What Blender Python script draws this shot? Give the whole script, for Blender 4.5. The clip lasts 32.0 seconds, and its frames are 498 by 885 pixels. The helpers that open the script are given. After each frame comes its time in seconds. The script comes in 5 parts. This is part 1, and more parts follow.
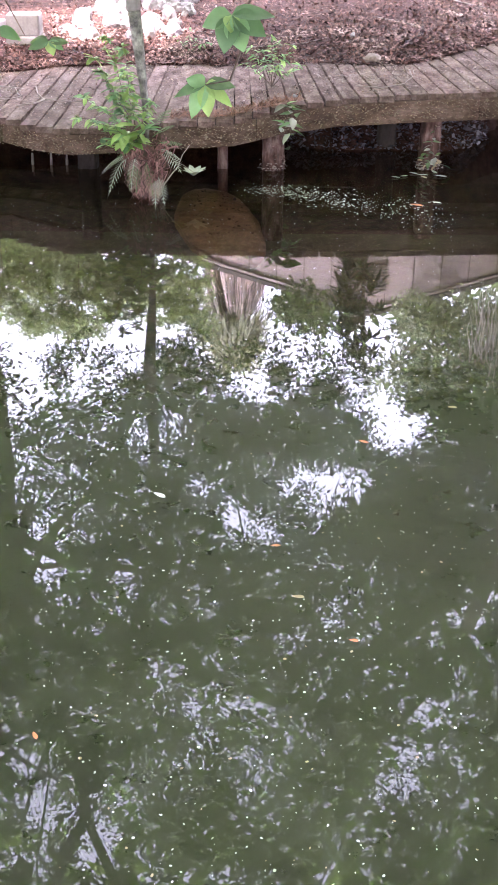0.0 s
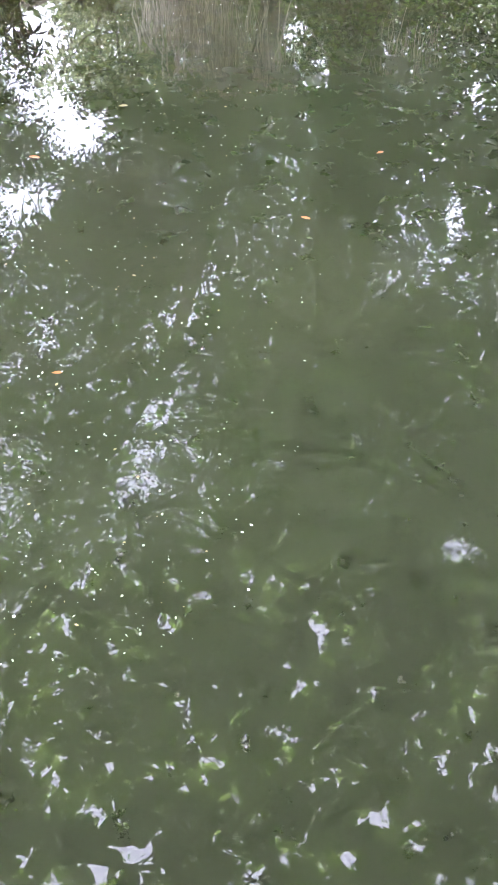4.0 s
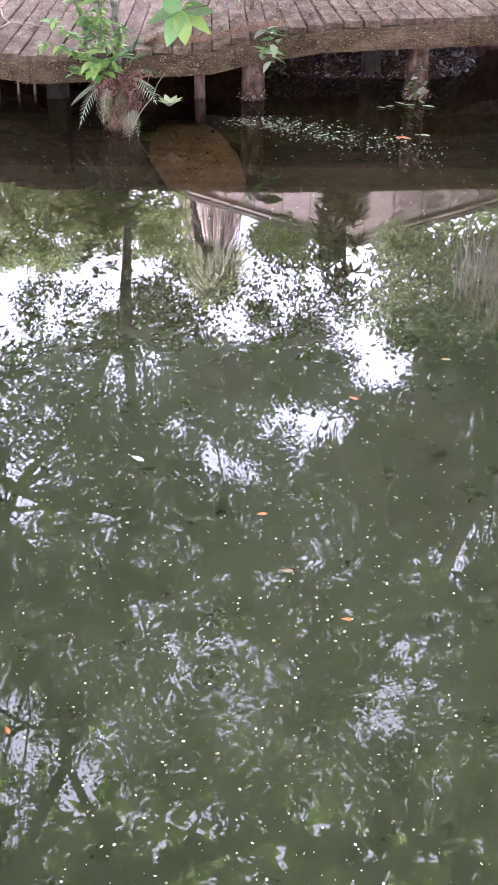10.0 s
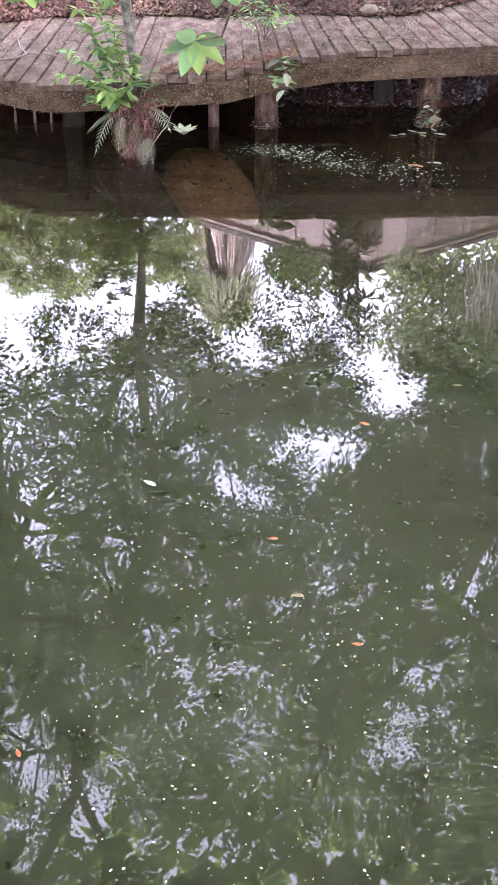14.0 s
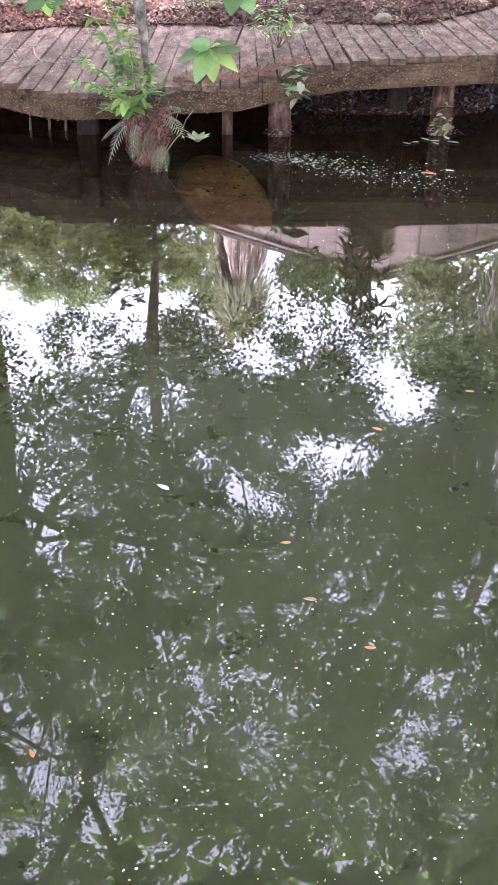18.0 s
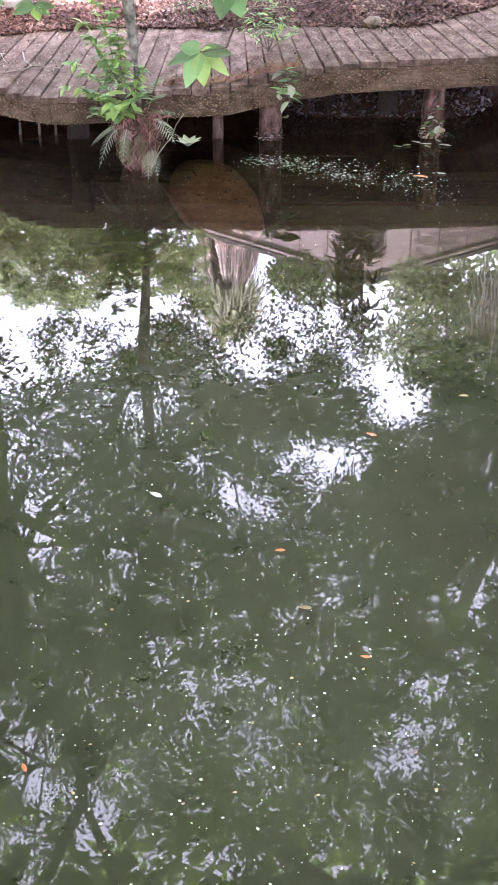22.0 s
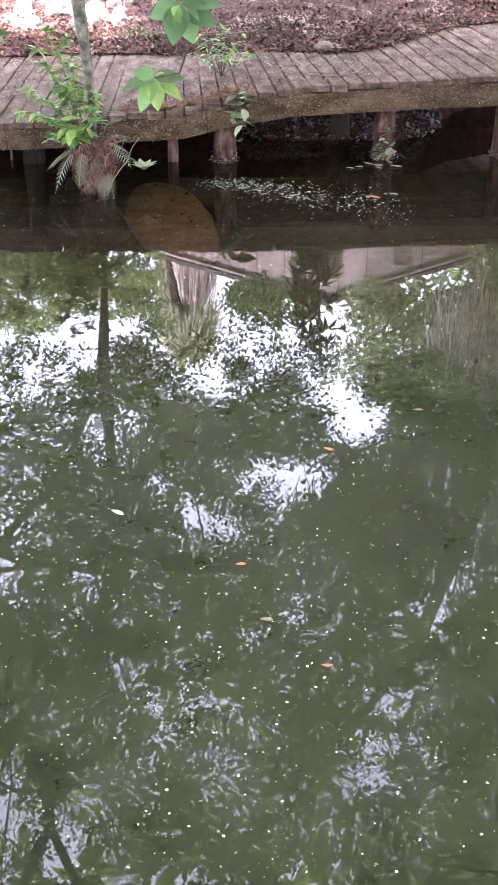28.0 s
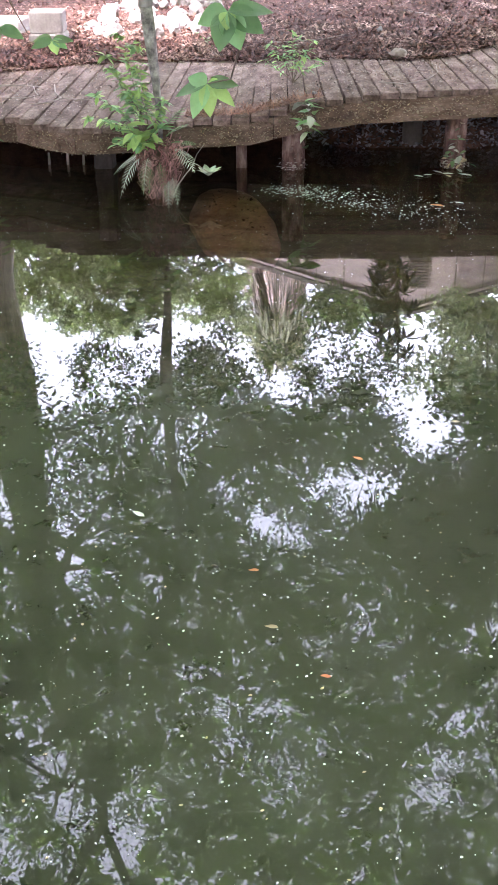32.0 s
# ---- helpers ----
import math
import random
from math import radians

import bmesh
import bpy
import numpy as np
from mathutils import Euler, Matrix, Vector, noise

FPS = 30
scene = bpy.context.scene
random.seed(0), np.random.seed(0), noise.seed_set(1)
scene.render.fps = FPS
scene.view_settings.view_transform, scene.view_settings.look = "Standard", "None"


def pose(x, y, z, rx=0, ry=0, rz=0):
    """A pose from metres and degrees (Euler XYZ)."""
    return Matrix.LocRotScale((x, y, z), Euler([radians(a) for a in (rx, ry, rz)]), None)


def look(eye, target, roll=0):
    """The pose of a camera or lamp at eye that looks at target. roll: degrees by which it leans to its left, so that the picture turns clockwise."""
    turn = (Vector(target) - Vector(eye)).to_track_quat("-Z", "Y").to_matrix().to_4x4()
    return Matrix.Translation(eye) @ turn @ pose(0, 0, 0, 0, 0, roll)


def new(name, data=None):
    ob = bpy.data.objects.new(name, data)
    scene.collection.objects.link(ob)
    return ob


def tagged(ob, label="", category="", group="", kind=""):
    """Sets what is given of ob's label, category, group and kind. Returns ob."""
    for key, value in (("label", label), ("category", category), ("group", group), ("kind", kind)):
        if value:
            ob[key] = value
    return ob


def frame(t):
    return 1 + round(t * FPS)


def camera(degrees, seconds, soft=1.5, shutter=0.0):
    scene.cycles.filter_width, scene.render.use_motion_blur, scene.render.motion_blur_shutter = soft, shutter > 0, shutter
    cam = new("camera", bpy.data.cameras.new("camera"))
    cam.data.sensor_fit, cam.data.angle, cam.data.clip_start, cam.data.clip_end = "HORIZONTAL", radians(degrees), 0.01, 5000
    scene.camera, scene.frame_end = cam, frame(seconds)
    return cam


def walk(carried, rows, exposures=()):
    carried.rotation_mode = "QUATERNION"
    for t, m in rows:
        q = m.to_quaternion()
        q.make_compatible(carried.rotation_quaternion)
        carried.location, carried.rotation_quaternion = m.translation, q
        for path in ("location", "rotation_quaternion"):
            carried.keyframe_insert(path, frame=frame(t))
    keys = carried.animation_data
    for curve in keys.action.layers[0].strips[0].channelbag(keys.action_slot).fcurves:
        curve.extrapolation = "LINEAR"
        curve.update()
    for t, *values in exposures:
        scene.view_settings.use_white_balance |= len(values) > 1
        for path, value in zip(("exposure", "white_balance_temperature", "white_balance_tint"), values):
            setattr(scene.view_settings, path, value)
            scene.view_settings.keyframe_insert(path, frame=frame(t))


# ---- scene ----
cam = camera(26.24, 32.0, soft=1.5, shutter=0.4)
# seconds, place, yaw to the left, pitch, lean to the left
PATH = (
    (0.0, 0.020, -0.235, 2.011, 0.90, -29.63, 0.21),
    (0.5, 0.024, -0.244, 2.006, 0.71, -29.89, 0.19),
    (1.0, 0.015, -0.237, 2.009, 0.36, -30.67, 0.10),
    (1.5, 0.027, -0.217, 1.999, -1.15, -32.15, 0.22),
    (2.0, 0.019, -0.179, 1.982, -4.51, -34.96, 0.25),
    (2.5, 0.035, -0.117, 1.974, -10.17, -39.19, 2.57),
    (3.0, 0.063, -0.088, 1.969, -15.71, -43.04, 2.20),
    (3.5, 0.082, -0.096, 1.968, -18.58, -44.89, 2.78),
    (5.5, 0.106, -0.172, 1.980, -17.66, -45.02, 1.30),
    (6.0, 0.116, -0.125, 1.974, -17.06, -44.92, 1.53),
    (6.5, 0.113, -0.090, 1.972, -16.42, -44.61, 1.26),
    (7.0, 0.100, -0.054, 1.973, -14.73, -43.75, 1.30),
    (7.5, 0.046, -0.100, 1.992, -11.02, -41.05, 0.67),
    (8.0, -0.003, -0.010, 2.000, -5.29, -36.57, 0.10),
    (8.5, -0.016, -0.041, 2.000, -2.38, -34.20, 0.25),
    (9.0, -0.009, 0.009, 1.988, -1.16, -33.59, 0.58),
    (9.5, -0.007, -0.002, 1.982, -0.70, -33.55, 0.71),
    (10.0, -0.005, 0.011, 1.987, -0.56, -33.43, 0.64),
    (10.5, -0.007, -0.018, 1.987, -0.23, -33.04, 0.28),
    (11.0, -0.008, -0.036, 1.993, -0.19, -32.56, 0.10),
    (11.5, -0.006, -0.024, 1.996, -0.43, -32.23, 0.27),
    (12.0, 0.002, -0.022, 1.999, -0.31, -32.11, 0.32),
    (12.5, 0.001, -0.009, 1.989, -0.19, -31.96, 0.25),
    (13.0, -0.000, 0.000, 2.000, -0.00, -32.00, 0.30),
    (13.5, -0.001, -0.025, 1.988, 0.21, -31.87, 0.30),
    (14.0, 0.002, -0.007, 1.999, 0.32, -32.10, 0.34),
    (14.5, -0.003, 0.011, 1.996, 0.11, -32.07, 0.39),
    (16.5, -0.006, 0.003, 1.997, 0.19, -31.99, 0.14),
    (17.0, -0.007, -0.008, 1.995, 0.44, -31.84, 0.13),
    (17.5, -0.005, -0.006, 1.987, 0.89, -31.66, 0.04),
    (18.0, -0.003, -0.026, 1.996, 1.04, -31.66, 0.18),
    (18.5, -0.011, -0.015, 1.997, 0.83, -31.70, 0.34),
    (19.0, -0.005, -0.027, 1.995, 0.73, -31.74, 0.22),
    (19.5, -0.006, -0.008, 2.004, 0.55, -31.93, 0.31),
    (20.0, -0.010, -0.006, 1.997, 0.53, -31.88, 0.03),
    (20.5, -0.005, -0.039, 1.995, 0.51, -31.66, 0.03),
    (21.0, -0.002, -0.025, 1.996, 0.52, -31.56, -0.08),
    (21.5, -0.005, -0.007, 1.988, 0.55, -31.43, 0.03),
    (22.0, -0.006, 0.007, 1.989, 0.57, -31.49, 0.05),
    (22.5, -0.011, -0.006, 1.985, 0.48, -31.42, -0.03),
    (23.0, -0.016, -0.020, 1.977, 0.39, -31.40, -0.01),
    (23.5, -0.013, -0.013, 1.997, 0.25, -31.76, 0.13),
    (24.0, -0.016, -0.024, 1.992, 0.21, -31.68, 0.05),
    (24.5, -0.015, -0.024, 2.004, 0.11, -31.75, 0.09),
    (25.0, -0.009, -0.036, 2.001, -0.25, -31.60, 0.07),
    (25.5, 0.004, -0.038, 1.996, -0.32, -31.13, -0.36),
    (27.5, -0.012, -0.073, 1.994, -1.57, -30.43, 0.62),
    (28.0, 0.002, -0.053, 2.003, -1.82, -30.32, 0.15),
    (28.5, 0.085, -0.058, 1.999, -0.65, -30.26, -0.32),
    (29.0, 0.167, -0.050, 2.000, 2.17, -30.47, -0.19),
    (29.5, 0.209, -0.049, 1.998, 4.53, -30.47, -0.37),
    (30.0, 0.218, -0.045, 2.005, 4.76, -30.52, -0.61),
    (30.5, 0.222, -0.039, 1.992, 4.55, -30.54, -0.77),
    (31.0, 0.234, -0.044, 1.995, 4.25, -30.39, -0.95),
    (31.5, 0.239, -0.034, 1.993, 3.89, -30.17, -0.83),
    (32.0, 0.241, -0.043, 1.994, 4.01, -29.91, -0.87),
)


def stance(x, y, z, yaw, pitch, lean):
    return pose(x, y, z, 90 + pitch, 0, yaw) @ pose(0, 0, 0, 0, 0, lean)


# seconds, stops, tint
LIGHTNESS = ((0.0, 0.0, 36), (1.2, 0.05, 35), (2.0, 0.52, 30), (2.8, 0.58, 28), (3.5, 0.52, 28), (5.5, 0.4, 30), (6.8, 0.44, 30), (8.0, 0.52, 28), (9.2, 0.2, 33), (10.5, 0.08, 36), (14.0, 0.04, 37), (27.0, 0.0, 36), (30.0, -0.14, 28), (32.0, -0.14, 28))
walk(cam, [(r[0], stance(*r[1:])) for r in PATH], exposures=[(t, 4.88 + e, 5980.0, g) for t, e, g in LIGHTNESS])

# ---- sky and sun ----
CLOUD = 7.0
SUN_EL, SUN_AZ = 58.0, -150.0        # degrees; bearing clockwise from +y
world = bpy.data.worlds.new("sky_world")
scene.world = world
world.use_nodes = True
wn = world.node_tree
sky = wn.nodes.new("ShaderNodeTexSky")
sky.sky_type, sky.sun_disc = "NISHITA", False
sky.sun_elevation, sky.sun_rotation = radians(SUN_EL), radians(SUN_AZ)
sky.dust_density, sky.air_density = 4.0, 1.0
haze = wn.nodes.new("ShaderNodeMixRGB")
haze.inputs[0].default_value = 0.68          # a thin white cloud layer over the blue
haze.inputs[2].default_value = (CLOUD * 0.93, CLOUD * 0.96, CLOUD, 1)
wn.links.new(sky.outputs[0], haze.inputs[1])
wn.links.new(haze.outputs[0], wn.nodes["Background"].inputs[0])
wn.nodes["Background"].inputs[1].default_value = 0.15
sun_way = Vector((math.sin(radians(SUN_AZ)) * math.cos(radians(SUN_EL)), math.cos(radians(SUN_AZ)) * math.cos(radians(SUN_EL)), math.sin(radians(SUN_EL))))
sun_data = bpy.data.lights.new("sun", "SUN")
sun_data.energy, sun_data.angle, sun_data.color = 1.2, radians(3), (1.0, 0.95, 0.86)
sun = new("sun", sun_data)
sun.matrix_world = look(sun_way * 50, (0, 0, 0))


# ---- materials ----
def material(name, tones, scale=8.0, rough=0.8, fine=0.0, fine_scale=60.0, bump=0.3, depth=0.004, stretch=(1, 1, 1), varied=0.0, through_light=0.0, glow=(1.35, 1.5, 0.9), spec=0.4, coords="Object"):
    """Noise between tones, a finer noise over it, a bump, and a shift of value from piece to piece."""
    m = bpy.data.materials.new(name)
    m.use_nodes = True
    nt = m.node_tree
    b = nt.nodes["Principled BSDF"]
    tc = nt.nodes.new("ShaderNodeTexCoord")
    mp = nt.nodes.new("ShaderNodeMapping")
    mp.inputs["Scale"].default_value = stretch
    nt.links.new(tc.outputs[coords], mp.inputs[0])
    n1 = nt.nodes.new("ShaderNodeTexNoise")
    n1.inputs["Scale"].default_value, n1.inputs["Detail"].default_value, n1.inputs["Roughness"].default_value = scale, 6, 0.6
    nt.links.new(mp.outputs[0], n1.inputs[0])
    ramp = nt.nodes.new("ShaderNodeValToRGB")
    el = ramp.color_ramp.elements
    while len(el) < len(tones):
        el.new(0.5)
    for i, c in enumerate(tones):
        el[i].position = 0.32 + 0.36 * i / max(1, len(tones) - 1)
        el[i].color = (*c, 1)
    nt.links.new(n1.outputs[0], ramp.inputs[0])
    colour = ramp.outputs[0]
    n2 = nt.nodes.new("ShaderNodeTexNoise")
    n2.inputs["Scale"].default_value, n2.inputs["Detail"].default_value = fine_scale, 4
    nt.links.new(mp.outputs[0], n2.inputs[0])
    hsv = nt.nodes.new("ShaderNodeHueSaturation")
    val = nt.nodes.new("ShaderNodeMath")
    val.operation = "MULTIPLY_ADD"
    val.inputs[1].default_value, val.inputs[2].default_value = 2 * fine, 1 - fine
    nt.links.new(n2.outputs[0], val.inputs[0])
    value = val.outputs[0]
    if varied:
        geo = nt.nodes.new("ShaderNodeNewGeometry")
        obi = nt.nodes.new("ShaderNodeObjectInfo")
        add = nt.nodes.new("ShaderNodeMath")
        fr = nt.nodes.new("ShaderNodeMath")
        fr.operation = "FRACT"
        nt.links.new(geo.outputs["Random Per Island"], add.inputs[0])
        nt.links.new(obi.outputs["Random"], add.inputs[1])
        nt.links.new(add.outputs[0], fr.inputs[0])
        vv = nt.nodes.new("ShaderNodeMath")
        vv.operation = "MULTIPLY_ADD"
        vv.inputs[1].default_value, vv.inputs[2].default_value = 2 * varied, 1 - varied
        nt.links.new(fr.outputs[0], vv.inputs[0])
        mul = nt.nodes.new("ShaderNodeMath")
        mul.operation = "MULTIPLY"
        nt.links.new(vv.outputs[0], mul.inputs[0])
        nt.links.new(value, mul.inputs[1])
        value = mul.outputs[0]
        hue = nt.nodes.new("ShaderNodeMath")
        hue.operation = "MULTIPLY_ADD"
        hue.inputs[1].default_value, hue.inputs[2].default_value = 0.06 * varied, 0.5 - 0.03 * varied
        nt.links.new(obi.outputs["Random"], hue.inputs[0])
        nt.links.new(hue.outputs[0], hsv.inputs["Hue"])
    nt.links.new(value, hsv.inputs["Value"])
    nt.links.new(colour, hsv.inputs["Color"])
    nt.links.new(hsv.outputs[0], b.inputs["Base Color"])
    b.inputs["Roughness"].default_value = rough
    b.inputs["Specular IOR Level"].default_value = spec
    if bump:
        bp = nt.nodes.new("ShaderNodeBump")
        bp.inputs["Strength"].default_value, bp.inputs["Distance"].default_value = bump, depth
        nt.links.new(n2.outputs[0], bp.inputs["Height"])
        nt.links.new(bp.outputs[0], b.inputs["Normal"])
    if through_light:
        out = nt.nodes["Material Output"]
        tl = nt.nodes.new("ShaderNodeBsdfTranslucent")
        warm = nt.nodes.new("ShaderNodeMixRGB")
        warm.blend_type, warm.inputs[0].default_value = "MULTIPLY", 1.0
        warm.inputs[2].default_value = (*glow, 1)
        nt.links.new(hsv.outputs[0], warm.inputs[1])
        nt.links.new(warm.outputs[0], tl.inputs[0])
        mx = nt.nodes.new("ShaderNodeMixShader")
        mx.inputs[0].default_value = through_light
        nt.links.new(b.outputs[0], mx.inputs[1])
        nt.links.new(tl.outputs[0], mx.inputs[2])
        nt.links.new(mx.outputs[0], out.inputs[0])
    return m


def water_material():
    """A murky pond: mirror by Fresnel over a body of suspended silt that lets a part of the bed show."""
    m = bpy.data.materials.new("pond_water")
    m.use_nodes = True
    nt = m.node_tree
    nt.nodes.clear()
    out = nt.nodes.new("ShaderNodeOutputMaterial")
    tc = nt.nodes.new("ShaderNodeTexCoord")
    mp = nt.nodes.new("ShaderNodeMapping")
    mp.inputs["Scale"].default_value = (1.0, 0.6, 1.0)
    nt.links.new(tc.outputs["Object"], mp.inputs[0])
    n = nt.nodes.new("ShaderNodeTexNoise")
    n.inputs["Scale"].default_value, n.inputs["Detail"].default_value = 3.0, 2
    nt.links.new(mp.outputs[0], n.inputs[0])
    bp = nt.nodes.new("ShaderNodeBump")
    bp.inputs["Strength"].default_value, bp.inputs["Distance"].default_value = 1.0, 0.00002
    nt.links.new(n.outputs[0], bp.inputs["Height"])
    fr = nt.nodes.new("ShaderNodeFresnel")
    fr.inputs[0].default_value = 1.33
    gl = nt.nodes.new("ShaderNodeBsdfGlossy")
    gl.inputs["Roughness"].default_value = 0.0
    nt.links.new(bp.outputs[0], gl.inputs["Normal"])
    n2 = nt.nodes.new("ShaderNodeTexNoise")
    n2.inputs["Scale"].default_value, n2.inputs["Detail"].default_value = 0.5, 5
    nt.links.new(tc.outputs["Object"], n2.inputs[0])
    ramp = nt.nodes.new("ShaderNodeValToRGB")
    ramp.color_ramp.elements[0].position, ramp.color_ramp.elements[0].color = 0.35, WATER_A
    ramp.color_ramp.elements[1].position, ramp.color_ramp.elements[1].color = 0.65, WATER_B
    nt.links.new(n2.outputs[0], ramp.inputs[0])
    df = nt.nodes.new("ShaderNodeBsdfDiffuse")
    # body colour darkens and browns towards the bank, standing in for the shade there
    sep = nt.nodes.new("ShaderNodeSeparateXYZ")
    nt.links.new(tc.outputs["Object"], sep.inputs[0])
    shade_ramp = nt.nodes.new("ShaderNodeMapRange")
    shade_ramp.inputs["From Min"].default_value, shade_ramp.inputs["From Max"].default_value = 3.6, 5.6
    shade_ramp.inputs["To Min"].default_value, shade_ramp.inputs["To Max"].default_value = 0.0, 1.0
    bank_shade = nt.nodes.new("ShaderNodeMixRGB")
    bank_shade.inputs[1].default_value, bank_shade.inputs[2].default_value = (1, 1, 1, 1), (0.86, 0.62, 0.68, 1)
    nt.links.new(shade_ramp.outputs[0], bank_shade.inputs[0])
    nt.links.new(sep.outputs["Y"], shade_ramp.inputs["Value"])
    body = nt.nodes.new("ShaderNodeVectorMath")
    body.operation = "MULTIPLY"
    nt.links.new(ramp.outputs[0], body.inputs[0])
    nt.links.new(bank_shade.outputs[0], body.inputs[1])
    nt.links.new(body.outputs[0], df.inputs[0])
    tr = nt.nodes.new("ShaderNodeBsdfTransparent")
    tr.inputs[0].default_value = (0.92, 0.73, 0.54, 1)
    m1, m2 = nt.nodes.new("ShaderNodeMixShader"), nt.nodes.new("ShaderNodeMixShader")
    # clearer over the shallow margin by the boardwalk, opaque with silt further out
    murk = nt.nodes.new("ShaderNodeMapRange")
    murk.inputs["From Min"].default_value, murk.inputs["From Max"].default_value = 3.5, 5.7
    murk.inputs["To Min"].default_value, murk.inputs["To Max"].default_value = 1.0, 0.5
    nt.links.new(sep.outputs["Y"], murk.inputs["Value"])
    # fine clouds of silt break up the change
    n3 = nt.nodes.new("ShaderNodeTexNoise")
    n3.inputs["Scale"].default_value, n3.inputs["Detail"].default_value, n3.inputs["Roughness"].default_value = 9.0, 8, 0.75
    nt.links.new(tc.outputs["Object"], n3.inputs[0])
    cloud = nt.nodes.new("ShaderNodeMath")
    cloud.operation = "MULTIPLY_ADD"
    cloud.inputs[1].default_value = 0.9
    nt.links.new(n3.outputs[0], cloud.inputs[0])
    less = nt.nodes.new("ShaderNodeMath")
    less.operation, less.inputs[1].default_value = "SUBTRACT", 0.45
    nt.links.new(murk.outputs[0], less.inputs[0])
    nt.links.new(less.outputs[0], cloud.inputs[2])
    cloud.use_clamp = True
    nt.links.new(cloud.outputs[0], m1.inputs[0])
    nt.links.new(tr.outputs[0], m1.inputs[1])
    nt.links.new(df.outputs[0], m1.inputs[2])
    nt.links.new(fr.outputs[0], m2.inputs[0])
    nt.links.new(m1.outputs[0], m2.inputs[1])
    nt.links.new(gl.outputs[0], m2.inputs[2])
    nt.links.new(m2.outputs[0], out.inputs[0])
    return m


WATER_A, WATER_B = (0.035, 0.037, 0.023, 1), (0.053, 0.055, 0.034, 1)
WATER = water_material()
SILT = material("pond_silt", ((0.05, 0.045, 0.02), (0.09, 0.08, 0.035), (0.07, 0.085, 0.03)), 1.6, 0.9, 0.3, 14)
MOUND = material("mound_silt", ((0.235, 0.135, 0.09), (0.41, 0.27, 0.185)), 5, 0.9, 0.25, 40)
MULCH = material("mulch", ((0.03, 0.013, 0.010), (0.065, 0.03, 0.022), (0.11, 0.055, 0.043)), 14, 0.85, 0.5, 70, 0.8, 0.01, spec=0.1)
CHIP = material("leaf_litter", ((0.07, 0.033, 0.024), (0.15, 0.082, 0.061), (0.34, 0.235, 0.19)), 3, 0.6, 0.2, 30, 0, varied=0.85, spec=0.12)
# wet leaves; the sky's bluish sheen on them is put into the tone too
WETSHEEN = material("wet_sheen_litter", ((0.12, 0.10, 0.112), (0.30, 0.27, 0.30)), 3, 0.16, 0.2, 30, 0, varied=0.7, spec=1.0)
PLANK = material("weathered_plank", ((0.070, 0.042, 0.033), (0.145, 0.097, 0.080), (0.245, 0.178, 0.153)), 13, 0.85, 0.75, 75, 0.9, 0.008, (1, 0.4, 1), 0.2, spec=0.1)
FASCIA = material("mossy_fascia", ((0.062, 0.037, 0.026), (0.11, 0.070, 0.050), (0.17, 0.115, 0.088)), 11, 0.85, 0.65, 55, 0.8, 0.006, (0.45, 1, 1), 0.15, spec=0.1)
MOSSY = material("moss_tuft", ((0.15, 0.12, 0.075), (0.28, 0.22, 0.16)), 20, 0.95, 0.4, 80, 0.5)
POST = material("reddish_post", ((0.05, 0.026, 0.022), (0.15, 0.08, 0.066), (0.31, 0.21, 0.185)), 17, 0.85, 0.8, 42, 0.9, 0.012, (1, 1, 0.35), 0.15, spec=0.15)
# shade under the deck is put into the dark tone of this timber
SHADEWOOD = material("shade_dark_timber", ((0.030, 0.021, 0.018), (0.062, 0.045, 0.038)), 8, 0.9, 0.4, 40)
BARK = material("grey_bark", ((0.10, 0.085, 0.075), (0.2, 0.175, 0.155), (0.3, 0.27, 0.24)), 7, 0.9, 0.5, 35, 0.9, 0.02, (1, 1, 0.2))
PALEBARK = material("pale_smooth_bark", ((0.3, 0.26, 0.23), (0.42, 0.38, 0.34)), 9, 0.8, 0.35, 50, 0.4, 0.003, (1, 1, 0.5))
LICHEN = material("lichen_bark", ((0.06, 0.055, 0.05), (0.2, 0.18, 0.16), (0.38, 0.35, 0.31)), 22, 0.9, 0.4, 70, 0.6, 0.004)
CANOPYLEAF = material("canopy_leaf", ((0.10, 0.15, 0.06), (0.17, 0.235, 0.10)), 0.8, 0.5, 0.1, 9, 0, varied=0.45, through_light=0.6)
# brighter, more translucent leaf copy: light from above put into its tone
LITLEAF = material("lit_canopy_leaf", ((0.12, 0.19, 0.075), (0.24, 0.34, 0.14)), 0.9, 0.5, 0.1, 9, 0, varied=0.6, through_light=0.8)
# paler copy of the oak leaf, with the look of lit foliage in its colour
LITOAK = material("lit_oak_leaf", ((0.16, 0.185, 0.135), (0.28, 0.305, 0.23)), 0.7, 0.5, 0.1, 9, 0, varied=0.4, through_light=0.55)
# pale leaf tone that stands in for light on sprays under the canopy
LITUNDER = material("lit_understory_leaf", ((0.22, 0.27, 0.13), (0.36, 0.41, 0.22)), 0.8, 0.5, 0.1, 9, 0, varied=0.4, through_light=0.4)
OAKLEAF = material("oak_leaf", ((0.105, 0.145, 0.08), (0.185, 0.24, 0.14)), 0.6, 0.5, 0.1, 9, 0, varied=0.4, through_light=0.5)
HEDGELEAF = material("hedge_leaf", ((0.19, 0.235, 0.13), (0.32, 0.38, 0.21)), 0.9, 0.5, 0.1, 9, 0, varied=0.4, through_light=0.5)
DARKLEAF = material("glossy_dark_leaf", ((0.02, 0.04, 0.016), (0.045, 0.07, 0.028)), 2, 0.35, 0.1, 9, 0, varied=0.3, through_light=0.12)
BIGLEAF = material("broad_leaf", ((0.13, 0.24, 0.125), (0.21, 0.33, 0.17)), 5, 0.45, 0.15, 25, 0.2, varied=0.38, through_light=0.5)
